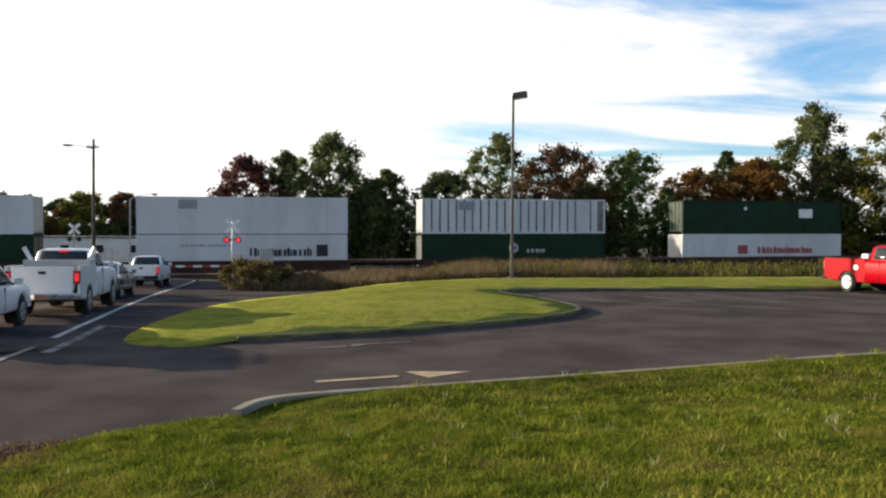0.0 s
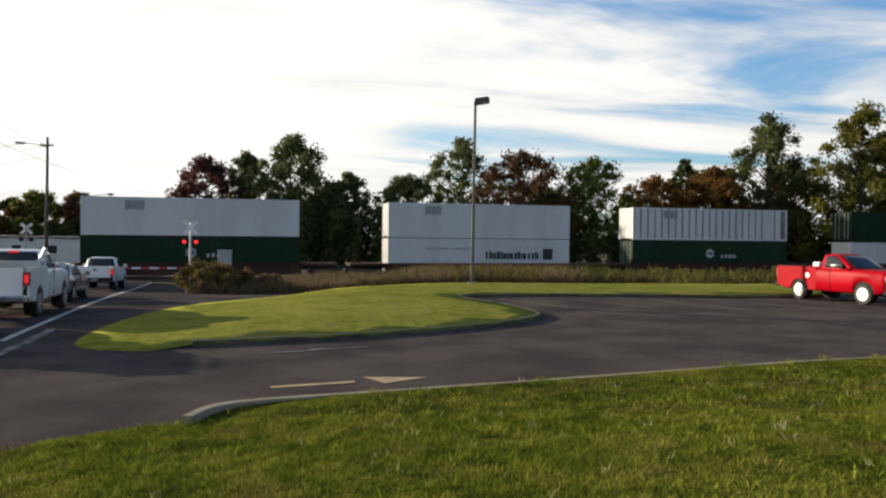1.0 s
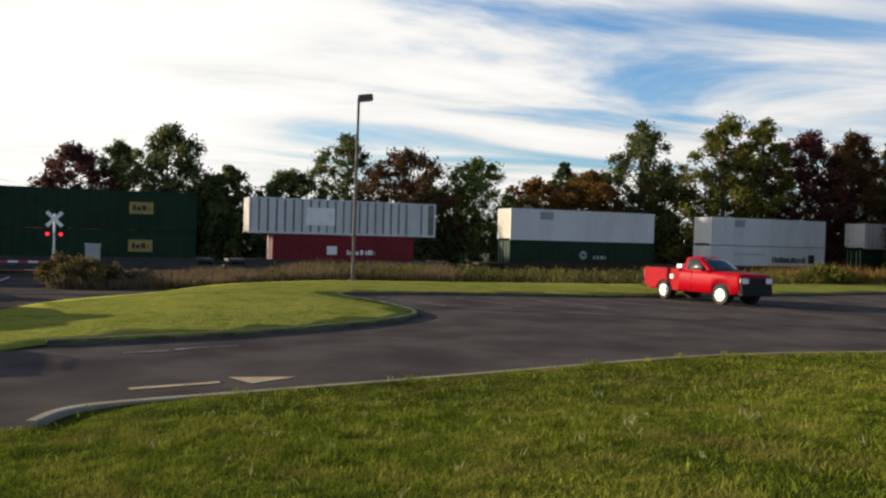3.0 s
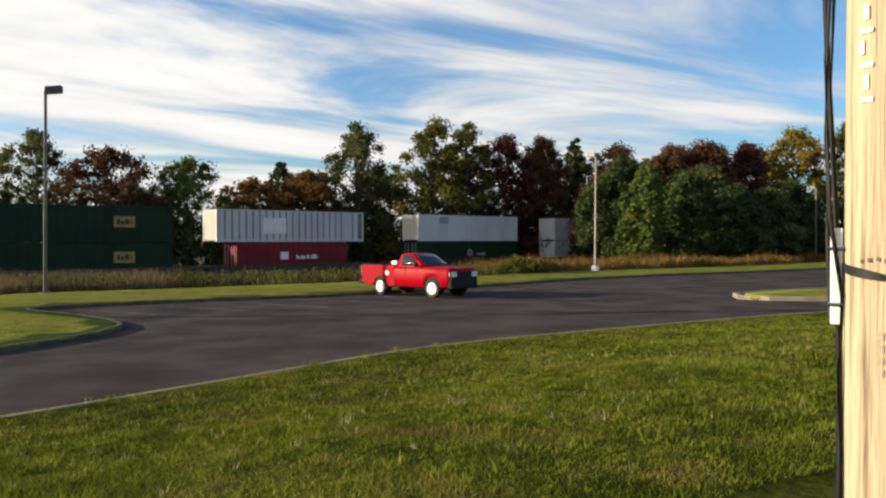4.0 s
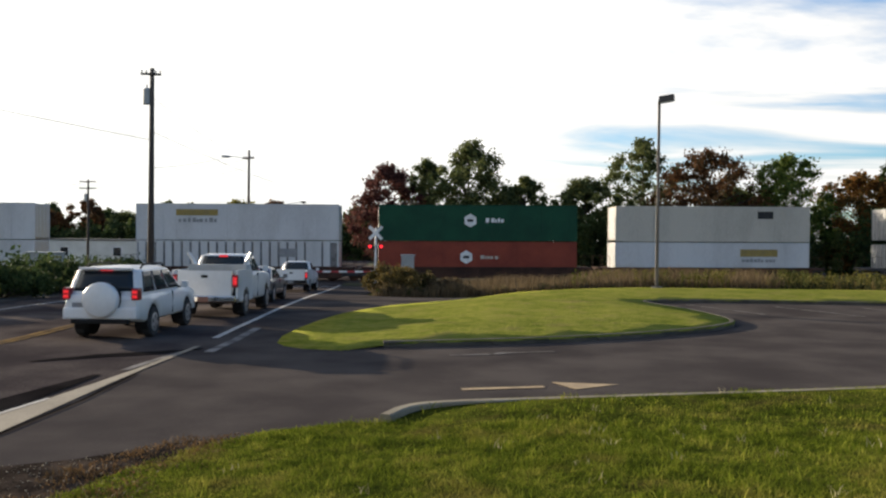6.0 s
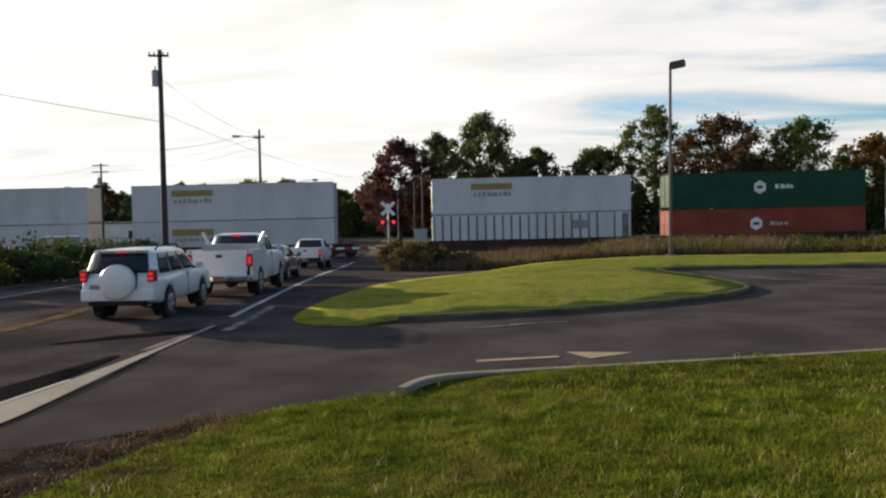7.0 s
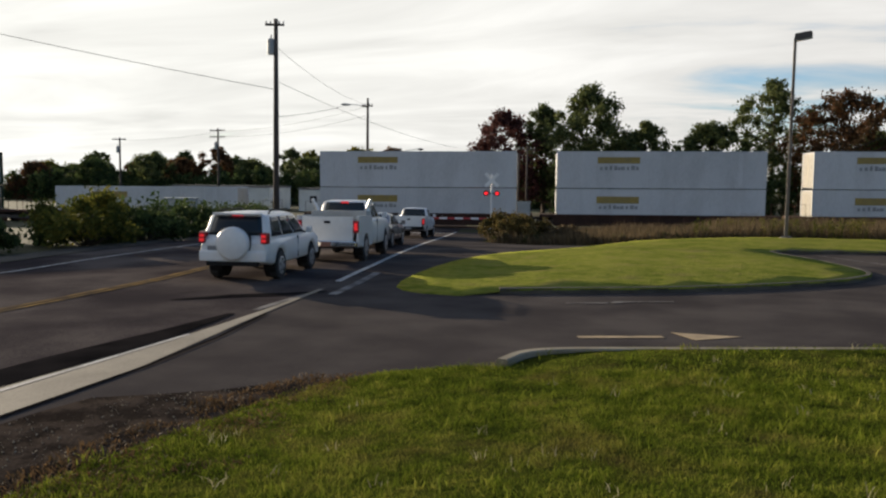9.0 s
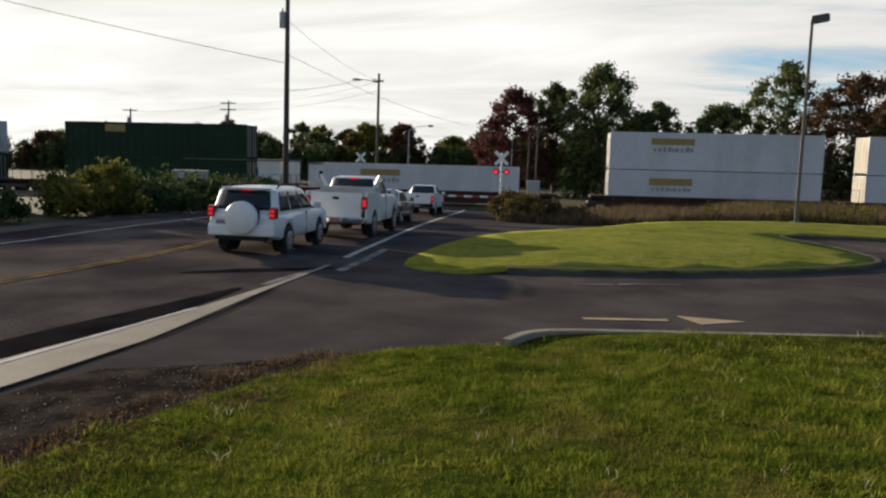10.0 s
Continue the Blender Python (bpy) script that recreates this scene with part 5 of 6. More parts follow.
def loft_body(top, sill, W, L, arches):
    """A body lofted from cross-sections: rounded shoulders, tapered ends, cut away over the wheels."""
    ys = set(np.linspace(-L, L, 46).tolist()) | {p[0] for p in top}
    for ya, r, ar in arches:
        ys |= {ya + ar * math.cos(math.radians(a)) for a in range(0, 181, 15)} | {ya - ar - 0.01, ya + ar + 0.01}
    ys |= {-L + 0.03, -L + 0.08, L - 0.03, L - 0.08}
    ys = sorted(ys)
    bm = bmesh.new()
    rings = []
    for y in ys:
        zt = polyline(top, y)
        zb = sill + 0.12 * smooth(L - 0.5, L, abs(y))
        for ya, r, ar in arches:
            if abs(y - ya) <= ar:
                zb = max(zb, r + math.sqrt(max(0.0, ar * ar - (y - ya) ** 2)))
        zb = min(zb, zt - 0.03)
        w = W * (1 - 0.05 * smooth(L - 0.9, L - 0.2, abs(y)) - (0.13 if y > 0 else 0.04) * smooth(L - 0.22, L, abs(y)) ** 2)
        d = zt - zb
        sh = min(0.10, d * 0.3)
        prof = [(0.90, zb), (0.975, zb + min(0.06, d * 0.2)), (1.0, zb + d * 0.45), (0.985, zt - sh * 1.6), (0.955, zt - sh * 0.45), (0.90, zt), (0.45, zt + 0.012)]
        row = [(-w * k, z) for k, z in prof] + [(w * k, z) for k, z in reversed(prof)]
        rings.append([bm.verts.new((x, y, z)) for x, z in row])
    n = len(rings[0])
    for p, q in zip(rings, rings[1:]):
        for k in range(n):
            bm.faces.new((p[k], p[(k + 1) % n], q[(k + 1) % n], q[k]))
    for ring, flip in ((rings[0], 1), (rings[-1], -1)):
        cap = [bm.verts.new(v.co) for v in ring]
        bm.faces.new(cap[::flip])
    bmesh.ops.recalc_face_normals(bm, faces=bm.faces[:])
    return bm


class Cabin:
    """A greenhouse with rounded corners, tumblehome and bowed screens; points run round it at any height."""

    def __init__(self, c, belt, roof, half, slope):
        self.belt, self.roof, self.half, self.slope = belt, roof, half, slope
        self.rear = [(belt - 0.05, c[0][0]), (c[1][1], c[1][0]), (roof - 0.02, c[1][0] + 0.10), (roof, c[1][0] + 0.24)]
        self.front = [(belt - 0.05, c[3][0]), (c[2][1], c[2][0]), (roof - 0.02, c[2][0] - 0.12), (roof, c[2][0] - 0.28)]
        self.levels = [belt - 0.05, belt + 0.1, (belt + c[1][1]) / 2, c[1][1] - 0.04, c[1][1], roof - 0.045, roof - 0.02, roof - 0.004, roof]

    def at(self, side, f, z, off=0.0):
        """side: right, front, left or rear; f: 0 to 1 along it, corners at the ends."""
        y0, y1 = polyline(self.rear, z) - off, polyline(self.front, z) + off
        w = self.half - self.slope * max(0.0, z - self.belt) - 0.20 * smooth(self.roof - 0.09, self.roof, z) + off
        rc = 0.13
        if side in ("right", "left"):
            s = 1 if side == "right" else -1
            y = y0 + rc + (y1 - y0 - 2 * rc) * f
            k = 2 * f - 1
            return Vector((s * (w - 0.03 * k * k), y, z))
        s, ye, bow = (1, y1, -0.09) if side == "front" else (-1, y0, 0.05)
        k = 2 * f - 1
        return Vector((-s * k * (w - 0.03 - rc * 0.35), ye + bow * abs(k) ** 2.4, z))

    def shell(self):
        bm = bmesh.new()
        rings = []
        for z in self.levels:
            row = []
            for side in ("right", "front", "left", "rear"):
                n = 12
                fs = [i / n for i in range(n + 1)]
                if side == "left":
                    fs = fs[::-1]
                row += [bm.verts.new(self.at(side, f, z)) for f in fs]
            rings.append(row)
        m = len(rings[0])
        for p, q in zip(rings, rings[1:]):
            for k in range(m):
                bm.faces.new((p[k], p[(k + 1) % m], q[(k + 1) % m], q[k]))
        bm.faces.new(rings[-1])
        bmesh.ops.recalc_face_normals(bm, faces=bm.faces[:])
        return bm

    def pane(self, side, f0, f1, z0, z1):
        """A curved pane, 20 mm thick, that stands a little proud of the shell."""
        bm = bmesh.new()
        grids = []
        for off in (0.007, -0.013):
            grids.append([[bm.verts.new(self.at(side, f0 + (f1 - f0) * i / 8, z0 + (z1 - z0) * j / 4, off)) for i in range(9)] for j in range(5)])
        for g in grids:
            for a, b in zip(g, g[1:]):
                for i in range(8):
                    bm.faces.new((a[i], a[i + 1], b[i + 1], b[i]))
        rim = [[g[0][i] for i in range(9)] + [g[j][8] for j in range(1, 5)] + [g[4][i] for i in range(7, -1, -1)] + [g[j][0] for j in range(3, 0, -1)] for g in grids]
        n = len(rim[0])
        for i in range(n):
            bm.faces.new((rim[0][i], rim[0][(i + 1) % n], rim[1][(i + 1) % n], rim[1][i]))
        bmesh.ops.recalc_face_normals(bm, faces=bm.faces[:])
        return bm


def wheel(parent, sx, x, y, r, rim_mat, w=0.22):
    wl = part("wheel", tube([(x - sx * w, y, r), (x - sx * w * 0.9, y, r), (x - sx * 0.03, y, r), (x, y, r)], [r * 0.94, r, r, r * 0.94], 26), M_TYRE, parent, "black rubber tyre")
    rim = part("rim", tube([(x - sx * 0.06, y, r), (x + sx * 0.004, y, r), (x + sx * 0.012, y, r)], [r * 0.64, r * 0.64, r * 0.57], 22), rim_mat, wl)
    for k in range(5):
        a = 2 * math.pi * k / 5 + 0.3
        c, s = math.cos(a), math.sin(a)
        pts = [(x + sx * 0.014, y + r * (0.2 * c - 0.1 * s), r + r * (0.2 * s + 0.1 * c)), (x + sx * 0.014, y + r * (0.5 * c - 0.13 * s), r + r * (0.5 * s + 0.13 * c)), (x + sx * 0.014, y + r * (0.5 * c + 0.13 * s), r + r * (0.5 * s - 0.13 * c))]
        part("rim_opening", plate(pts, (sx * 0.002, 0, 0)), M_TRIM, wl)
    return wl


def arch_lining(parent, y, r, W):
    for sx in (-1, 1):
        part("wheel_well", tube([(sx * (W - 0.36), y, r + 0.07), (sx * (W - 0.06), y, r + 0.07)], r * 1.1, 20), M_TRIM, parent)


def car(label, spec, m, category="car"):
    """spec holds the outline heights and lengths of one kind of vehicle."""
    g = spec.get
    t = thing(g("name"), m, label, category)
    L, W, r, paint = g("L") / 2, g("W") / 2, g("r"), g("paint")
    fa, ra = g("axles")
    sill, hood, belt, roof = g("sill"), g("hood"), g("belt"), g("roof")
    ar = r * 1.17
    nose, tail = L, -L

    bedtop = g("bed")
    if bedtop:
        by = g("bed_front")
        top = [(tail, 0.6), (tail + 0.04, 0.62), (by - 0.02, 0.62), (by, belt), (g("hood_back"), belt), (nose - 0.5, hood + 0.012), (nose - 0.14, hood - 0.01), (nose - 0.04, hood - 0.05), (nose, hood - 0.14)]
    else:
        deck = g("deck", belt)
        top = [(tail, deck - 0.16), (tail + 0.05, deck - 0.05), (tail + 0.16, deck), (c0(spec), belt), (g("hood_back"), belt), (nose - 0.6, hood), (nose - 0.25, hood - 0.07), (nose - 0.06, hood - 0.2), (nose, hood - 0.34)]
    part("body", loft_body(top, sill, W, L, ((fa, r, ar), (ra, r, ar))), paint, t, smooth_=True)
    for y in (fa, ra):
        arch_lining(t, y, r, W)
        for sx in (-1, 1):
            wheel(t, sx, sx * (W - 0.01), y, r, g("rim", M_RIM))
    # cabin: rear foot, rear top, front top, front foot
    c = g("cabin")
    cabin = Cabin(c, belt, roof, W * g("cabin_w", 0.94), g("tumble", 0.24))
    part("cabin", cabin.shell(), paint, t, smooth_=True)
    za, zb = belt + 0.03, min(c[1][1], c[2][1]) - 0.03
    run = (c[0][0] + 0.13, c[3][0] - 0.13)
    for sx in (-1, 1):
        for pts in g("windows"):
            f0, f1 = ((pts[k][0] - run[0]) / (run[1] - run[0]) for k in (0, 1))
            part("side_window", cabin.pane("right" if sx > 0 else "left", max(0.04, f0), min(0.96, f1), za, zb), M_GLASS, t, "dark tinted side window", True)
        mir = box(-0.09, 0.09, -0.05, 0.06, -0.08, 0.1, 0.03)
        mir.transform(Matrix.Translation((sx * (W + 0.12), c[3][0] - 0.5, belt + 0.08)))
        part("mirror", mir, g("mirror", paint), t)
        part("mirror_stalk", box(min(sx * (W - 0.06), sx * (W + 0.06)), max(sx * (W - 0.06), sx * (W + 0.06)), c[3][0] - 0.52, c[3][0] - 0.46, belt + 0.0, belt + 0.05), M_TRIM, t)
        hy = (ra + fa) / 2
        part("door_handle", box(min(sx * (W * 0.955), sx * (W * 0.985)), max(sx * (W * 0.955), sx * (W * 0.985)), hy - 0.35, hy - 0.15, belt - 0.14, belt - 0.10), paint, t)
        part("door_seam", box(min(sx * W * 0.95, sx * (W * 1.001)), max(sx * W * 0.95, sx * (W * 1.001)), hy - 0.004, hy + 0.004, sill + 0.08, belt - 0.05), M_TRIM, t)
        # head lamps
        hb = box(-0.2, 0.185, -0.50, 0.03, -0.11, 0.11, 0.03)
        hb.transform(Matrix.Translation((sx * (W - 0.29), nose - 0.01, hood - 0.27)) @ Matrix.Diagonal((sx, 1, 1, 1)))
        bmesh.ops.recalc_face_normals(hb, faces=hb.faces[:])
        part("headlight", hb, M_HEADLAMP, t, "clear headlight")
    part("rear_window", cabin.pane("rear", 0.06, 0.94, belt + 0.06, zb + 0.01), M_GLASS, t, "dark rear window", True)
    part("windscreen", cabin.pane("front", 0.05, 0.95, belt + 0.02, zb + 0.03), M_GLASS, t, "dark windscreen", True)
    gw = g("grille_w", 0.5)
    part("grille", box(-W * gw, W * gw, nose - 0.08, nose + 0.012, hood - g("grille_h", 0.42), hood - 0.14, 0.02), g("grille", M_TRIM), t)
    part("front_bumper", box(-W * 0.9, W * 0.9, nose - 0.2, nose + 0.05, sill + 0.0, sill + 0.26, 0.05), g("bumper_front", paint), t)
    part("underbody", box(-W * 0.62, W * 0.62, tail + 0.5, nose - 0.4, sill - 0.04, sill + 0.2), M_TRIM, t)
    tail_mat = g("tail_mat", M_TAIL)
    if bedtop:
        by = g("bed_front")
        for sx in (-1, 1):
            ys = [tail + 0.06, by]
            prof = [(ys[0], sill + 0.14), (ra - ar - 0.02, sill + 0.06)] + ring_arc(ra, r, ar, 175, 5, 10) + [(ra + ar + 0.02, sill + 0.02), (ys[1], sill + 0.02), (ys[1], bedtop), (ys[0], bedtop)]
            x0 = sx * (W * 0.985)
            b = plate([(x0, y, z) for y, z in prof], (-sx * 0.07, 0, 0))
            bmesh.ops.triangulate(b, faces=[f for f in b.faces if len(f.verts) > 4])
            part("bed_side", b, paint, t)
            part("bed_rail", box(min(x0, x0 - sx * 0.09), max(x0, x0 - sx * 0.09), ys[0], ys[1], bedtop, bedtop + 0.03, 0.01), M_TRIM if g("rail") else paint, t)
            a, b_ = sorted((sx * W * 0.985, sx * (W * 0.985 - 0.17)))
            tl = part("tail_light", box(a, b_, tail - 0.005, tail + 0.12, bedtop - 0.48, bedtop - 0.10, 0.015), M_TAILOFF, t, "lit red tail light" if tail_mat is M_TAIL else "red tail light")
            if tail_mat is M_TAIL:
                part("lit_lens", box(a + 0.04, b_ - 0.03, tail - 0.012, tail - 0.004, bedtop - 0.40, bedtop - 0.18), tail_mat, tl)
        tg = part("tailgate", box(-W * 0.8, W * 0.8, tail + 0.01, tail + 0.08, 0.66, bedtop + 0.01, 0.015), paint, t)
        part("tailgate_recess", box(-W * 0.62, W * 0.62, tail + 0.004, tail + 0.0095, bedtop - 0.42, bedtop - 0.12), paint, tg)
        part("latch", box(-0.1, 0.1, tail - 0.012, tail + 0.004, bedtop - 0.2, bedtop - 0.12, 0.01), M_TRIM, tg)
        bp = part("rear_bumper", box(-W * 0.95, W * 0.95, tail - 0.16, tail + 0.04, 0.5, 0.68, 0.03), g("bumper_rear", M_CHROME), t, "bright metal rear bumper")
        part("number_plate", box(-0.16, 0.16, tail - 0.172, tail - 0.161, 0.51, 0.66), g("plate", M_GOLD), bp)
        part("bed_floor", box(-W * 0.86, W * 0.86, tail + 0.1, by, 0.6, 0.64), M_TRIM, t)
        part("front_wall", box(-W * 0.88, W * 0.88, by - 0.05, by + 0.01, 0.6, bedtop), paint, t)
    else:
        z0, z1 = g("tails")
        for sx in (-1, 1):
            a, b_ = sorted((sx * W * 0.955, sx * (W * 0.955 - g("tail_w", 0.2))))
            tl = part("tail_light", box(a, b_, tail - 0.02, tail + 0.22, z0, z1, 0.03), M_TAILOFF, t, "lit red tail light" if tail_mat is M_TAIL else "red tail light")
            if tail_mat is M_TAIL:
                for q in (0.3, 0.68):
                    zc = z0 + (z1 - z0) * q
                    part("lit_lens", box(a + 0.03, b_ - 0.03, tail - 0.028, tail - 0.019, zc - 0.035, zc + 0.035), tail_mat, tl)
        part("rear_bumper", box(-W * 0.93, W * 0.93, tail - 0.07, tail + 0.2, sill + 0.1, sill + 0.38, 0.06), paint, t)
        part("bumper_trim", box(-W * 0.72, W * 0.72, tail - 0.075, tail + 0.1, sill + 0.0, sill + 0.11, 0.02), M_TRIM, t)
        part("number_plate", box(g("plate_x", 0) - 0.16, g("plate_x", 0) + 0.16, tail - 0.025, tail - 0.012, g("plate_z"), g("plate_z") + 0.16), M_GREYLINE, t)
    if g("third"):
        z = g("third")
        y = c[1][0] - 0.02
        part("brake_light", box(-0.13, 0.13, y - 0.03, y + 0.05, z - 0.03, z + 0.03, 0.008), M_TAIL, t, "lit high brake light")
    return t


HEAD = 13.5


def on_road(x, y, turn=HEAD):
    dy = (ground_z(x - 0.3, y + 1.5) - ground_z(x + 0.3, y - 1.5)) / 3.0
    return pose(x, y, ground_z(x, y) - 0.012, math.degrees(math.atan(dy)), 0, turn)


SUV = dict(name="suv", L=4.55, W=1.815, r=0.355, paint=M_CARWHITE, axles=(1.38, -1.28), sill=0.40, hood=1.06, belt=1.08, roof=1.69,
           hood_back=1.05, cabin=((-2.2, 1.08), (-1.95, 1.62), (0.25, 1.63), (1.12, 1.08)), cabin_w=0.955, tumble=0.22, deck=1.10,
           windows=([(-1.92, 1.12), (-1.12, 1.12)], [(-1.06, 1.12), (-0.14, 1.11)], [(-0.08, 1.11), (0.92, 1.12)]),
           tails=(0.94, 1.22), tail_w=0.17, plate_z=0.72, plate_x=-0.48, third=1.64)
suv = car("white compact SUV with a covered spare wheel and lit brake lights", SUV, on_road(-11.32, 18.3, 12.5), "suv")
sp = part("spare_cover", tube([(0.04, -2.24, 0.95), (0.04, -2.30, 0.95), (0.04, -2.43, 0.95), (0.04, -2.465, 0.95), (0.04, -2.47, 0.95)], [0.36, 0.405, 0.405, 0.35, 0.05], 40), M_CARWHITE, suv, "white hard spare wheel cover", smooth_=True)
part("spare_tyre", tube([(0.05, -2.18, 0.95), (0.05, -2.31, 0.95)], 0.412, 40), M_TYRE, suv)
for sx in (-1, 1):
    part("roof_rail", tube([(sx * 0.64, -1.55, 1.66), (sx * 0.64, -1.4, 1.74), (sx * 0.64, -0.1, 1.75), (sx * 0.63, 0.1, 1.67)], 0.022, 8), M_TRIM, suv)
part("rear_wiper", box(-0.02, 0.5, -2.21, -2.19, 1.14, 1.16), M_TRIM, suv)
part("rear_spoiler", box(-0.6, 0.6, -2.08, -1.85, 1.63, 1.68, 0.015), M_CARWHITE, suv)

M_DIMPLATE = mat("dim_plate", (0.20, 0.09, 0.06), (0.15, 0.07, 0.05), 0.6, scale=5)
RAM = dict(name="pickup_truck", L=5.75, W=2.0, r=0.42, paint=M_CARWHITE, axles=(1.95, -1.62), sill=0.46, hood=1.28, belt=1.36, roof=1.95, bed=1.42, bed_front=-0.72,
           hood_back=1.35, cabin=((-0.62, 1.36), (-0.5, 1.89), (0.55, 1.9), (1.28, 1.36)), cabin_w=0.93, tumble=0.26,
           windows=([(-0.45, 1.4), (0.1, 1.4), (0.1, 1.83), (-0.4, 1.82)], [(0.18, 1.4), (0.98, 1.41), (0.5, 1.82), (0.18, 1.83)]), third=1.87, plate=M_DIMPLATE)
ram = car("white full-size pickup truck with angled rack behind its cab", RAM, on_road(-11.85, 24.35), "pickup truck")
for sx in (-1, 1):
    part("rack_upright", tube([(sx * 0.72, -0.95, 1.42), (sx * 0.99, -1.05, 1.98)], 0.06, 4), M_CARWHITE, ram, "white angled rack upright")
part("tool_box", box(-0.93, 0.93, -1.35, -0.8, 1.30, 1.60, 0.02), M_CABINET, ram, "grey metal tool box across the bed")

PICK2 = dict(name="pickup_truck", L=5.3, W=1.86, r=0.37, paint=M_CARWHITE, axles=(1.75, -1.5), sill=0.45, hood=1.12, belt=1.2, roof=1.76, bed=1.24, bed_front=-0.7,
             hood_back=1.3, cabin=((-0.6, 1.2), (-0.45, 1.7), (0.5, 1.71), (1.2, 1.2)), cabin_w=0.93, tumble=0.26,
             windows=([(-0.42, 1.24), (0.1, 1.24), (0.1, 1.65), (-0.36, 1.64)], [(0.16, 1.24), (0.92, 1.25), (0.45, 1.64), (0.16, 1.65)]), third=0, plate=M_GREYLINE, bumper_rear=M_TRIM)
car("white mid-size pickup truck first in the queue at the crossing", PICK2, on_road(-17.0, 43.6), "pickup truck")

SEDAN = dict(name="sedan", L=4.7, W=1.8, r=0.33, paint=M_CARGREY, axles=(1.4, -1.35), sill=0.3, hood=0.92, belt=0.95, roof=1.46, deck=1.02,
             hood_back=1.0, cabin=((-1.85, 0.95), (-0.95, 1.4), (0.2, 1.42), (1.15, 0.95)), cabin_w=0.93, tumble=0.34,
             windows=([(-1.45, 0.99), (-0.45, 0.98), (-0.45, 1.37), (-0.95, 1.34)], [(-0.36, 0.98), (0.85, 0.99), (0.2, 1.36), (-0.36, 1.38)]), tails=(0.72, 0.92), tail_w=0.34, plate_z=0.62, third=0)
car("grey sedan waiting between two pickup trucks", SEDAN, on_road(-14.0, 31.6), "car")

RED = dict(name="pickup_truck", L=5.35, W=2.0, r=0.40, paint=M_CARRED, axles=(1.68, -1.42), sill=0.42, hood=1.30, belt=1.34, roof=1.93, bed=1.36, bed_front=-0.55, rim=M_RIMLIT,
           hood_back=1.35, cabin=((-0.54, 1.34), (-0.42, 1.86), (0.45, 1.88), (1.36, 1.34)), cabin_w=0.92, tumble=0.26,
           windows=([(-0.22, 1.40), (0.98, 1.41), (0.40, 1.83), (-0.06, 1.82)],), third=0, tail_mat=M_TAILOFF, grille=M_TRIM, grille_w=0.90, grille_h=0.80, bumper_front=M_TRIM, mirror=M_TRIM, rail=True, bumper_rear=M_TRIM)
redm = pose(17.75, 31.45, ground_z(17.75, 31.45) - 0.008, 0, 0, 200)
red = car("red regular-cab pickup truck with a dark front, parked in the lot", RED, redm, "pickup truck")
part("white_box", box(0.1, 0.95, -0.75, -0.45, 1.40, 1.57, 0.02), M_WHITE, red, "white box on the bed rail")
part("side_sticker", plate([(0.985 + 0.003, -1.0 + 0.13 * math.cos(a), 1.02 + 0.11 * math.sin(a)) for a in (2 * math.pi * k / 10 for k in range(10))], (0.006, 0, 0)), M_WHITE, red, "white round sticker")

SILV = dict(SUV, name="suv", paint=M_CARSILVER, tail_mat=M_TAILOFF, third=0)
car("silver SUV parked beyond the lot island", SILV, pose(43.4, 26.1, ground_z(43.4, 26.1), 0, 0, -72), "suv")

# ---- buildings ----
def low_building(x, y, w, d, h, turn, label, roof_h=0.0, windows=4):
    t = thing("building", pose(x, y, ground_z(x, y) - 0.1, 0, 0, turn), label, "building")
    wall = part("wall", box(-w / 2, w / 2, -d / 2, d / 2, 0, h), M_SIDING, t)
    for k in range(int(h / 0.25)):
        part("siding_board", box(-w / 2 - 0.02, w / 2 + 0.02, -d / 2 - 0.022, -d / 2 - 0.002, 0.1 + k * 0.25, 0.1 + k * 0.25 + 0.225), M_SIDING, wall)
    if roof_h:
        bm = bmesh.new()
        o = 0.35
        add_poly(bm, [(-w / 2 - o, -d / 2 - o, h), (-w / 2 - o, d / 2 + o, h), (-w / 2 - o, 0, h + roof_h)], (w + 2 * o, 0, 0))
        part("roof", bm, M_ROOFING, t)
    else:
        part("roof", box(-w / 2 - 0.15, w / 2 + 0.15, -d / 2 - 0.15, d / 2 + 0.15, h, h + 0.25, 0.02), M_ROOFING, t)
    for k in range(windows):
        cx = -w / 2 + w * (k + 0.5) / windows
        wn = part("window", box(cx - 0.6, cx + 0.6, -d / 2 - 0.06, -d / 2 - 0.024, h * 0.35, h * 0.75), M_WHITE, t)
        part("pane", box(cx - 0.5, cx + 0.5, -d / 2 - 0.075, -d / 2 - 0.061, h * 0.35 + 0.1, h * 0.75 - 0.1), M_GLASS, wn)


low_building(-47, 100, 16, 9, 2.9, 12, "low white commercial building beyond the railway")
low_building(-67, 98, 14, 9, 3.2, 12, "low white shed beyond the railway", windows=2)
low_building(-34.6, 23.4, 8, 7, 2.75, 60, "white clapboard house at the roadside", 1.6, 2)


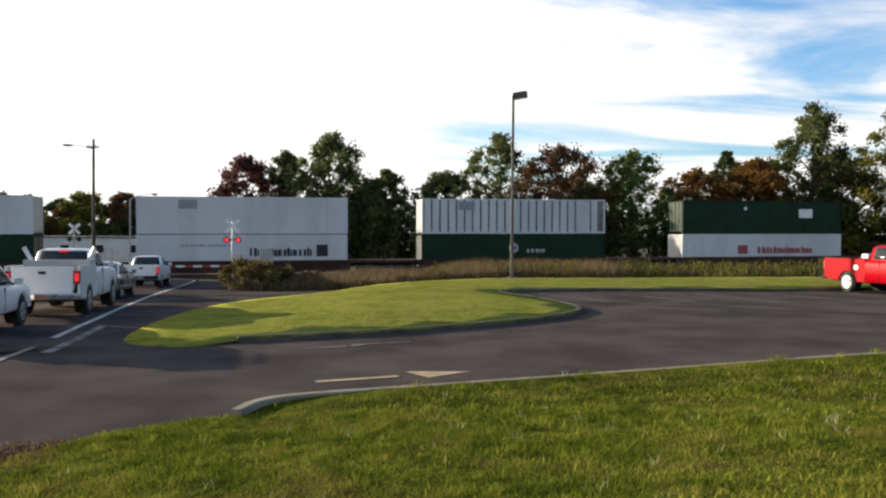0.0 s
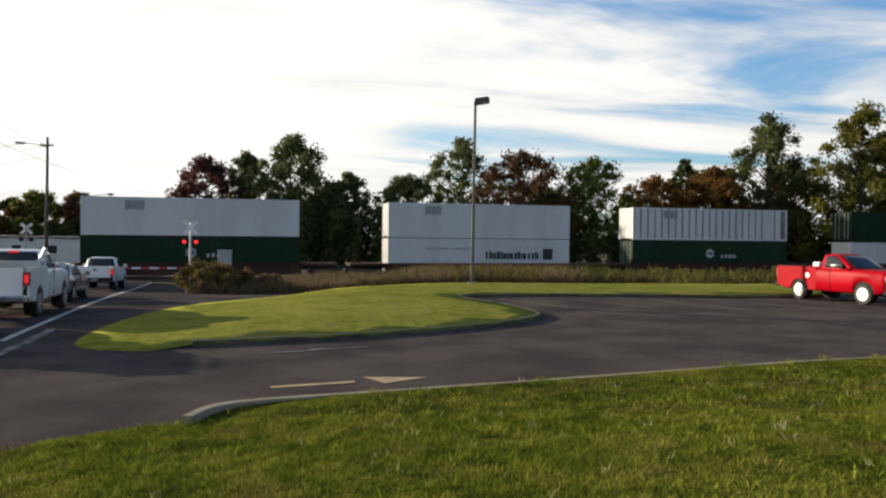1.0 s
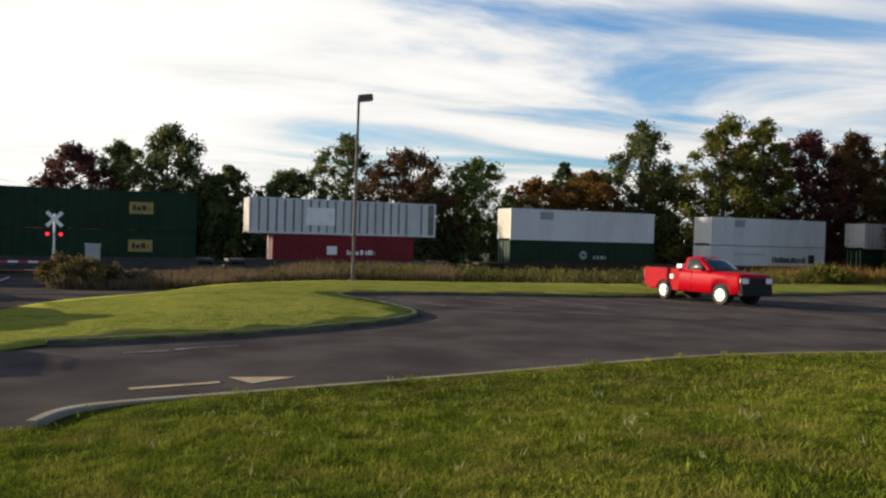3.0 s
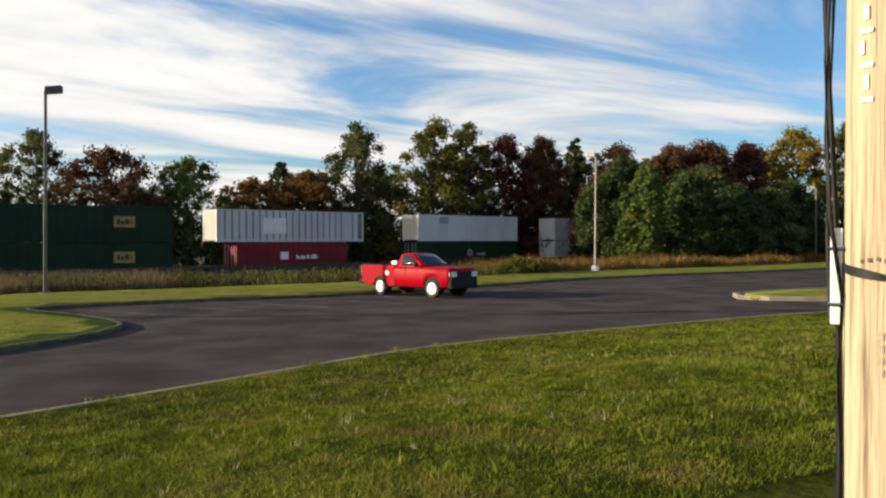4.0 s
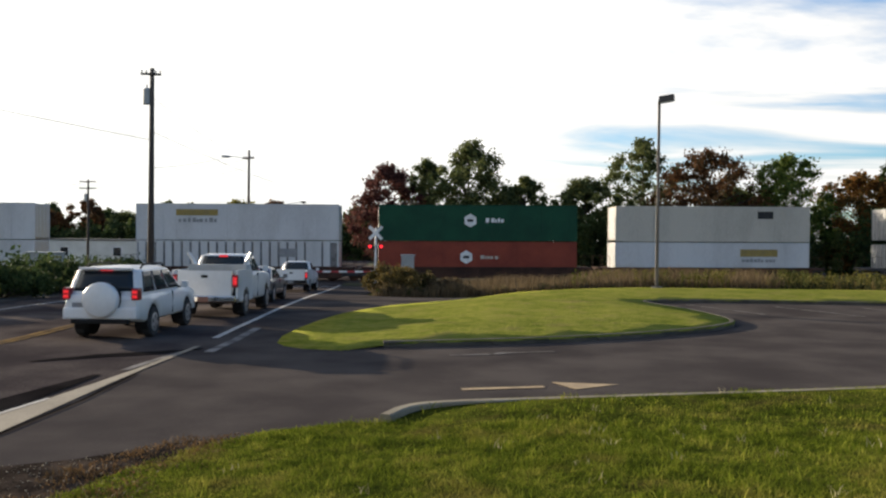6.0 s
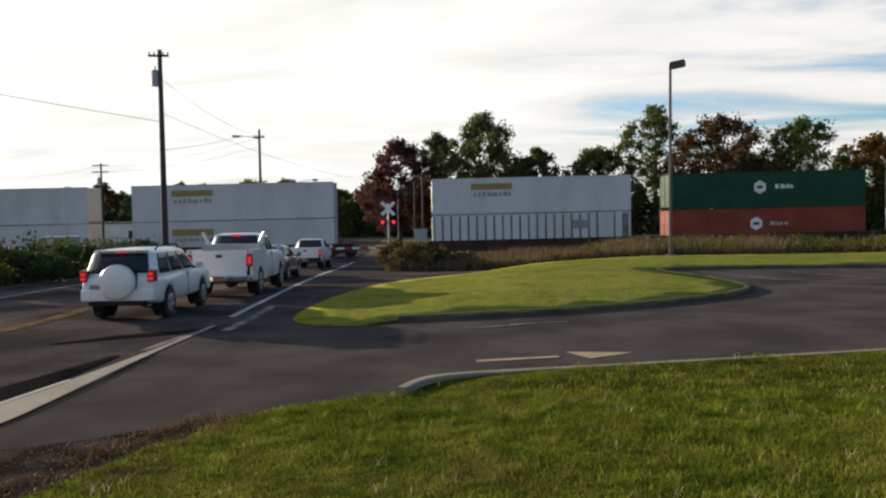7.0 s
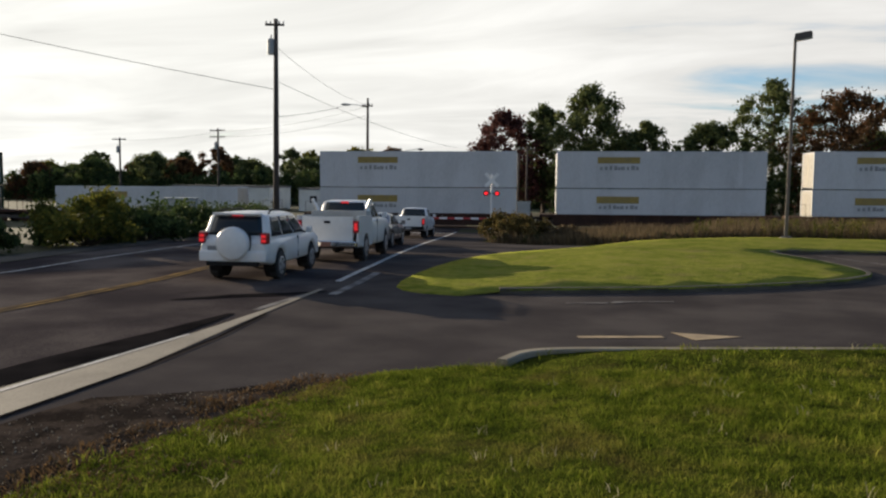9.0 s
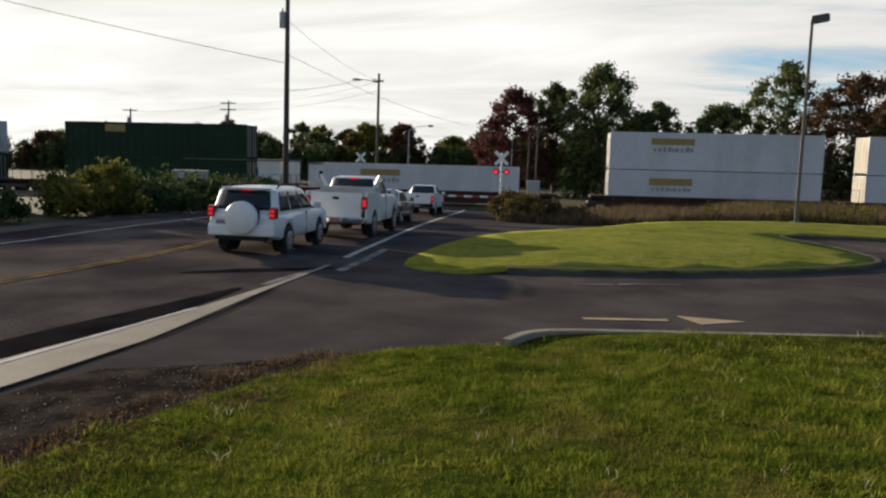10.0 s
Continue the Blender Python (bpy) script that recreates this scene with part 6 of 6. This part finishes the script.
# ---- trees and growth ----
TREES = [
    (-24.7, 91.4, 11.4, 7.2, DKRED, "dark red maple behind the railway", 0.22, 1.0), (-20.5, 94.5, 12.3, 6.5, GREEN, "green tree behind the railway", 0.2, 1.0),
    (-14.6, 90.5, 13.6, 8.8, GREEN, "tall dense green tree behind the railway", 0.15, 1.1), (-8.4, 93.3, 10.0, 5.6, GREEN, "small green tree behind the railway", 0.2, 1.0),
    (-1.6, 91.7, 9.5, 6.4, GREEN, "round dark green tree behind the railway", 0.15, 1.2), (5.1, 95.7, 14.5, 8.2, GREEN, "tall green tree behind the railway", 0.25, 0.9),
    (11.8, 91, 12.4, 10.5, BROWN, "broad russet tree behind the railway", 0.18, 1.0), (20.0, 91.5, 11.9, 8.4, LTGREEN, "light green tree behind the railway", 0.25, 0.9),
    (28.4, 95, 10.3, 8.5, ORANGE, "orange tree behind the railway", 0.15, 1.0), (34.9, 93.5, 11.4, 8.2, ORANGE, "orange and green tree behind the railway", 0.15, 1.0),
    (33.0, 97.5, 12.6, 4.0, DKGREEN, "thin dark green tree behind the railway", 0.3, 1.0),
    (41.6, 93.2, 16.6, 9.2, GREEN, "tall green tree behind the railway", 0.2, 1.0), (49.2, 86.5, 17.0, 8.2, YELGREEN, "tall yellowing tree behind the railway", 0.12, 1.0),
    (54.6, 87.5, 17.2, 6.2, YELGREEN, "tall narrow yellowing tree behind the railway", 0.12, 1.0), (60.5, 87.5, 16.0, 8.6, DKRED, "dark red tree behind the railway", 0.15, 1.1),
    (66.0, 86.5, 16.4, 7.6, BROWN, "russet tree behind the railway", 0.15, 1.1), (73.3, 88.5, 16.6, 3.8, DKGREEN, "slim dark pine behind the railway", 0.35, 1.0),
    (80.5, 88, 16.2, 9.5, BROWN, "russet tree at the wood's edge", 0.1, 1.1), (88, 83, 16.0, 10, DKRED, "dark red tree at the wood's edge", 0.1, 1.1),
    (62.8, 69.5, 10.0, 7.0, DKGREEN, "dark green tree at the wood's edge", 0.05, 1.4), (60.8, 61.5, 10.4, 4.0, LTGREEN, "slender light green tree", 0.05, 1.1),
    (69.0, 64.0, 10.0, 7.8, DKGREEN, "dense dark green tree at the wood's edge", 0.05, 1.4), (72.0, 59.5, 8.6, 6.4, DKGREEN, "low dark green tree at the wood's edge", 0.05, 1.4),
    (74.5, 72.0, 13.6, 8.5, BROWN, "russet tree at the wood's edge", 0.1, 1.2), (80.0, 70.5, 14.6, 9.4, BROWN, "russet and dark tree at the wood's edge", 0.1, 1.2),
    (86.0, 69.5, 14.8, 7.4, DKRED, "dark red tree at the wood's edge", 0.1, 1.1), (91.5, 66.0, 16.5, 8.8, YELLOW, "yellow autumn tree at the wood's edge", 0.15, 1.1),
    (95.0, 60.5, 17.6, 7.4, GREEN, "tall green tree at the wood's edge", 0.15, 1.1), (100, 54, 16, 11, GREEN, "broad green tree at the wood's edge", 0.1, 1.1),
    (84, 62.0, 9.6, 7.6, DKGREEN, "dark green tree at the wood's edge", 0.05, 1.3), (78, 60.0, 8.4, 6.4, GREEN, "low green tree at the wood's edge", 0.05, 1.3),
    (76.0, 92, 15.0, 9.0, ORANGE, "orange tree at the wood's edge", 0.1, 1.0), (70.0, 93, 15.2, 9.0, BROWN, "russet tree behind the railway", 0.1, 1.0),
    (56.0, 94, 14.2, 9.0, DKGREEN, "dark green tree behind the railway", 0.1, 1.0), (46.0, 97, 12.4, 9.0, ORANGE, "orange tree behind the railway", 0.1, 1.0),
    (38.0, 99, 11.0, 8.0, BROWN, "russet tree behind the railway", 0.1, 1.0), (16.0, 98, 9.0, 8.0, GREEN, "dark green tree behind the railway", 0.1, 1.0),
    (-11.0, 96, 8.6, 7.0, GREEN, "dark green tree behind the railway", 0.1, 1.0), (95, 75, 15.5, 10, BROWN, "russet tree at the wood's edge", 0.1, 1.0),
    (66.0, 74.0, 11.0, 7.0, BROWN, "russet tree at the wood's edge", 0.05, 1.2), (74.0, 65.5, 11.0, 7.0, GREEN, "green tree at the wood's edge", 0.05, 1.2),
    (92, 56.5, 8.5, 7.0, DKGREEN, "low dark green tree at the wood's edge", 0.05, 1.3), (70, 79.5 - 4.5, 12.5, 7.5, DKGREEN, "dark green tree at the wood's edge", 0.05, 1.3),
]
for k, (x, y, top, w, lv, label, tr, den) in enumerate(TREES):
    tree(x, y, top * (1.05 if x > 35 else 1.0), w * 1.25, lv, label, 100 + k, trunk=tr * (0.6 if x > 35 else 0.85), density=den * (1.12 if x > 35 else 1.0))
# the far wood on the left, beyond the railway
far = random.Random(5)
for k in range(38):
    x = -150 + 3.5 * k + far.uniform(-1.5, 1.5)
    y = 135 + far.uniform(-8, 12)
    lv = far.choice((DKGREEN, GREEN, GREEN, BROWN, YELGREEN))
    tree(x, y, 7.0 + far.uniform(-1.2, 2.4), 8.5 + far.uniform(-1, 2), lv, "low tree of the far wood", 300 + k, trunk=0.04, density=0.7, leaf=0.55)


def thicket(name, line, depth, height, count, leaf, material, seed, label, step=1.6):
    """Undergrowth along a line: leaf clumps in one mass."""
    rng = np.random.default_rng(seed)
    pts = resample(line, step)
    cen, crad = [], []
    for x, y in pts:
        for _ in range(4):
            px, py = x + rng.uniform(-0.8, 0.8), y + rng.uniform(0, depth)
            hh = height * rng.uniform(0.35, 1.0)
            for q in np.arange(0.3, hh, 0.9):
                cen.append((px + rng.uniform(-.4, .4), py + rng.uniform(-.4, .4), ground_z(px, py) + q))
                crad.append(rng.uniform(0.6, 1.1))
    v, f = leaf_cloud(rng, np.array(cen), np.array(crad) * step / 1.6, count, leaf, tri=True)
    tagged(mesh_np(name, v, f, material), label, "undergrowth", kind="stuff")


thicket("undergrowth", [(-16, 82), (0, 84), (20, 86.5), (40, 89.5), (60, 92), (85, 95)], 8, 7.0, 110000, 0.42, DKGREEN, 3, "dark undergrowth below the trees")
thicket("undergrowth", [(61, 67), (70, 61), (80, 58), (96, 55)], 6, 6.0, 60000, 0.36, DKGREEN, 4, "dark undergrowth at the wood's edge")
thicket("undergrowth", [(26, 90), (36, 92), (46, 91)], 4, 6.2, 26000, 0.36, ORANGE, 6, "orange undergrowth below the trees")
thicket("undergrowth", [(-160, 126), (-100, 124), (-60, 124), (-16, 126)], 6, 6.4, 90000, 0.6, DKGREEN, 7, "dark undergrowth of the far wood", 2.4)
thicket("undergrowth", [(-24.5, 23.5), (-26.5, 30), (-29, 38), (-31, 46), (-36, 54)], 3, 1.9, 30000, 0.22, DKGREEN, 8, "dark tangled growth beside the road")

shrub(-10.0, 40.4, 4.2, 1.7, WEED, "dry olive bush at the edge of the weeds", 21, 3.4, 0.15, 12000)
shrub(-8.2, 41.6, 3.4, 1.25, HAY, "dry brown bush at the edge of the weeds", 22)
shrub(-23.6, 24.6, 4.2, 2.25, YELGREEN, "large yellow-green bush beside the road", 23, 4.5, 0.2, 9000)
shrub(-24.5, 29.0, 4.0, 1.5, DKGREEN, "dark low bush beside the road", 24, 4.0, 0.2, 6000)
shrub(-25.2, 33.6, 5.0, 1.3, DKGREEN, "dark low bush beside the road", 25, 5.0, 0.2, 7000)
shrub(-23.2, 19.6, 2.4, 1.2, DKGREEN, "dark low bush beside the road", 26, 2.4, 0.18, 3500)
shrub(-27.5, 42.0, 5.0, 1.1, DKGREEN, "dark low bush near the crossing", 27, 5.0, 0.2, 5000)
shrub(56.0, 53.6, 2.0, 1.0, ORANGE, "small orange-red bush in the weeds", 30, 1.6, 0.16, 3000)
shrub(33.5, 45.5, 3.6, 1.6, YELGREEN, "yellow-green bush in the weeds", 28, 3.0, 0.18, 5000)
shrub(-34, 50, 8.0, 1.4, DKGREEN, "dark low bush near the railway", 29, 5.0, 0.25, 6000)


def weeds():
    rng = np.random.default_rng(11)
    front = [(-11.2, 38.6), (-9.0, 38.2), (-4, 38.2), (2, 39.2), (8.4, 39.6), (18, 40.5), (27, 42.6), (41, 46.9), (60, 48.8), (82, 55.2), (96, 58)]
    fx, fy = np.array([p[0] for p in front]), np.array([p[1] for p in front])

    def scatter(n, deep, x0, x1, power=1.0):
        x = rng.uniform(x0, x1, n)
        y = np.interp(x, fx, fy) + rng.uniform(0, 1, n) ** power * np.minimum(deep, 64.5 + 0.24 * x - np.interp(x, fx, fy) - 3.0)
        return np.stack([x, y, ground_np(x, y) - 0.06], 1)
    def thick(name, n, deep, x0, x1, low, high, wide, material, seed, power=1.3, lean=0.45):
        p = scatter(n, deep, x0, x1, power)
        tall = np.array([low + (high - low) * min(1.0, max(0.0, 0.5 + 0.9 * noise.noise((a * 0.3, b * 0.3, seed)))) for a, b, _ in p])
        blades(name, p, tall * rng.uniform(0.6, 1.15, len(p)), rng.uniform(wide * 0.5, wide, len(p)), material, lean, seed)
    thick("weeds", 20000, 14, -11.0, 9, 0.55, 1.15, 0.045, HAY, 12)
    thick("weeds", 12000, 20, -2.0, 60, 0.3, 0.7, 0.06, WEEDDARK, 14)
    thick("weeds", 24000, 16, 34, 94, 0.75, 1.65, 0.075, RUSTGRASS, 15, 1.5)
    thick("weeds", 4500, 12, 0, 94, 0.4, 0.9, 0.05, WEED, 16)
    for x0, x1, n, material, size in ((-11, 94, 1100, WEEDDARK, 46000), (32, 94, 500, RUSTGRASS, 22000)):
        c = scatter(n, 14, x0, x1, 1.2)
        c[:, 2] += rng.uniform(0.05, 0.4, len(c))
        v, f = leaf_cloud(rng, c, rng.uniform(0.25, 0.6, len(c)), size, 0.17, 0.7, tri=True)
        tagged(mesh_np("weed_brush", v, f, material), "low tangled brush among the weeds", "weeds", kind="stuff")
    # goldenrod in uneven stands
    p = scatter(2600, 7, -1, 62, 1.5)
    stand = np.array([noise.noise((a * 0.45, b * 0.45, 9)) for a, b, _ in p])
    p, stand = p[stand > -0.05], stand[stand > -0.05]
    h = rng.uniform(0.45, 0.95, len(p)) + 0.55 * stand
    blades("tall_stalks", p, h, rng.uniform(0.03, 0.06, len(p)), GOLDENROD, 0.15, 13)
    top = p + np.stack([np.zeros(len(p)), np.zeros(len(p)), h * 0.8], 1)
    v, f = leaf_cloud(rng, top, np.full(len(top), 0.15), len(p) * 16, 0.10, 1.7, tri=True)
    tagged(mesh_np("goldenrod_heads", v, f, GOLDENROD), "yellow-brown goldenrod heads over the weeds", "weeds", kind="stuff")
    for o in scene.objects:
        if o.name.startswith(("weeds", "tall_stalks")):
            tagged(o, "tall dry weeds and grass before the railway", "weeds")


weeds()


def lawn_blades():
    rng = np.random.default_rng(31)
    lawn = lawn_outline

    def scatter(n, x0, x1, y0, y1, poly, zf):
        x, y = rng.uniform(x0, x1, n), rng.uniform(y0, y1, n)
        k = inside_np(poly, x, y)
        x, y = x[k], y[k]
        return np.stack([x, y, zf(x, y) - 0.01], 1)
    def patchy(p):
        return np.array([0.85 + 0.45 * noise.noise((a * 0.9, b * 0.9, 1)) + 0.4 * noise.noise((a * 4.0, b * 4.0, 2)) for a, b, _ in p])
    p = scatter(190000, -5, 11, 3.6, 9.5, lawn, lawn_np)
    blades("lawn_grass", p, patchy(p) * rng.uniform(0.025, 0.075, len(p)), rng.uniform(0.006, 0.012, len(p)), BLADE, 1.1, 32, True)
    p = scatter(105000, -4, 28, 8.5, 16.2, lawn, lawn_np)
    short = 0.6 + 0.4 * smooth_np(0.1, 1.5, edge_distance_np(KERB_NEAR, p[:, 0], p[:, 1]))
    blades("lawn_grass", p, patchy(p) * short * rng.uniform(0.03, 0.085, len(p)), rng.uniform(0.010, 0.018, len(p)), BLADE, 1.0, 33, True)
    p = scatter(70000, 9.5, 28, 1.5, 9.0, lawn, lawn_np)
    blades("lawn_grass", p, patchy(p) * rng.uniform(0.03, 0.085, len(p)), rng.uniform(0.010, 0.018, len(p)), BLADE, 1.0, 38, True)
    # tufts and broad weeds
    c = scatter(620, -5, 20, 3.6, 15, lawn, lawn_np)
    q = np.repeat(c, 26, 0) + np.concatenate([rng.normal(0, 0.09, (len(c) * 26, 2)), np.zeros((len(c) * 26, 1))], 1)
    blades("lawn_tufts", q, rng.uniform(0.05, 0.13, len(q)), rng.uniform(0.008, 0.017, len(q)), BLADE, 0.9, 34)
    # a few pale dead blades
    c = scatter(150, -4, 16, 4.0, 12, lawn, lawn_np)
    q = np.repeat(c, 6, 0) + np.concatenate([rng.normal(0, 0.05, (len(c) * 6, 2)), np.zeros((len(c) * 6, 1))], 1)
    blades("straw", q, rng.uniform(0.05, 0.13, len(q)), rng.uniform(0.006, 0.011, len(q)), STRAW, 1.1, 36)
    # dry brown growth at the lawn's ragged left edge
    p = scatter(13000, -5.2, -2.6, 2.5, 8.8, [(-4.9, 2), (-3.2, 2), (-3.2, 6), (-3.3, 8.0), (-3.5, 8.8), (-4.4, 8.3), (-4.9, 6.5)], lambda x, y: np.maximum(ground_np(x, y) + 0.01, lawn_np(x, y)))
    fade = np.array([0.75 + 0.9 * noise.noise((a * 1.7, b * 1.7, 5)) for a, b, _ in p]) - np.maximum(0, p[:, 0] + 3.9) * 0.9
    p, fade = p[fade > 0.45], fade[fade > 0.45]
    blades("dry_grass", p, fade * rng.uniform(0.02, 0.07, len(p)), rng.uniform(0.010, 0.022, len(p)), DRYBLADE, 1.6, 35)
    for o in scene.objects:
        if o.name.startswith("straw"):
            tagged(o, "pale dead grass blades in the lawn", "grass")
        if o.name.startswith(("lawn_grass", "lawn_tufts", "dry_grass")):
            tagged(o, "dry brown grass at the lawn edge" if o.name.startswith("dry") else "short green grass blades of the lawn", "grass")


lawn_blades()


motions()
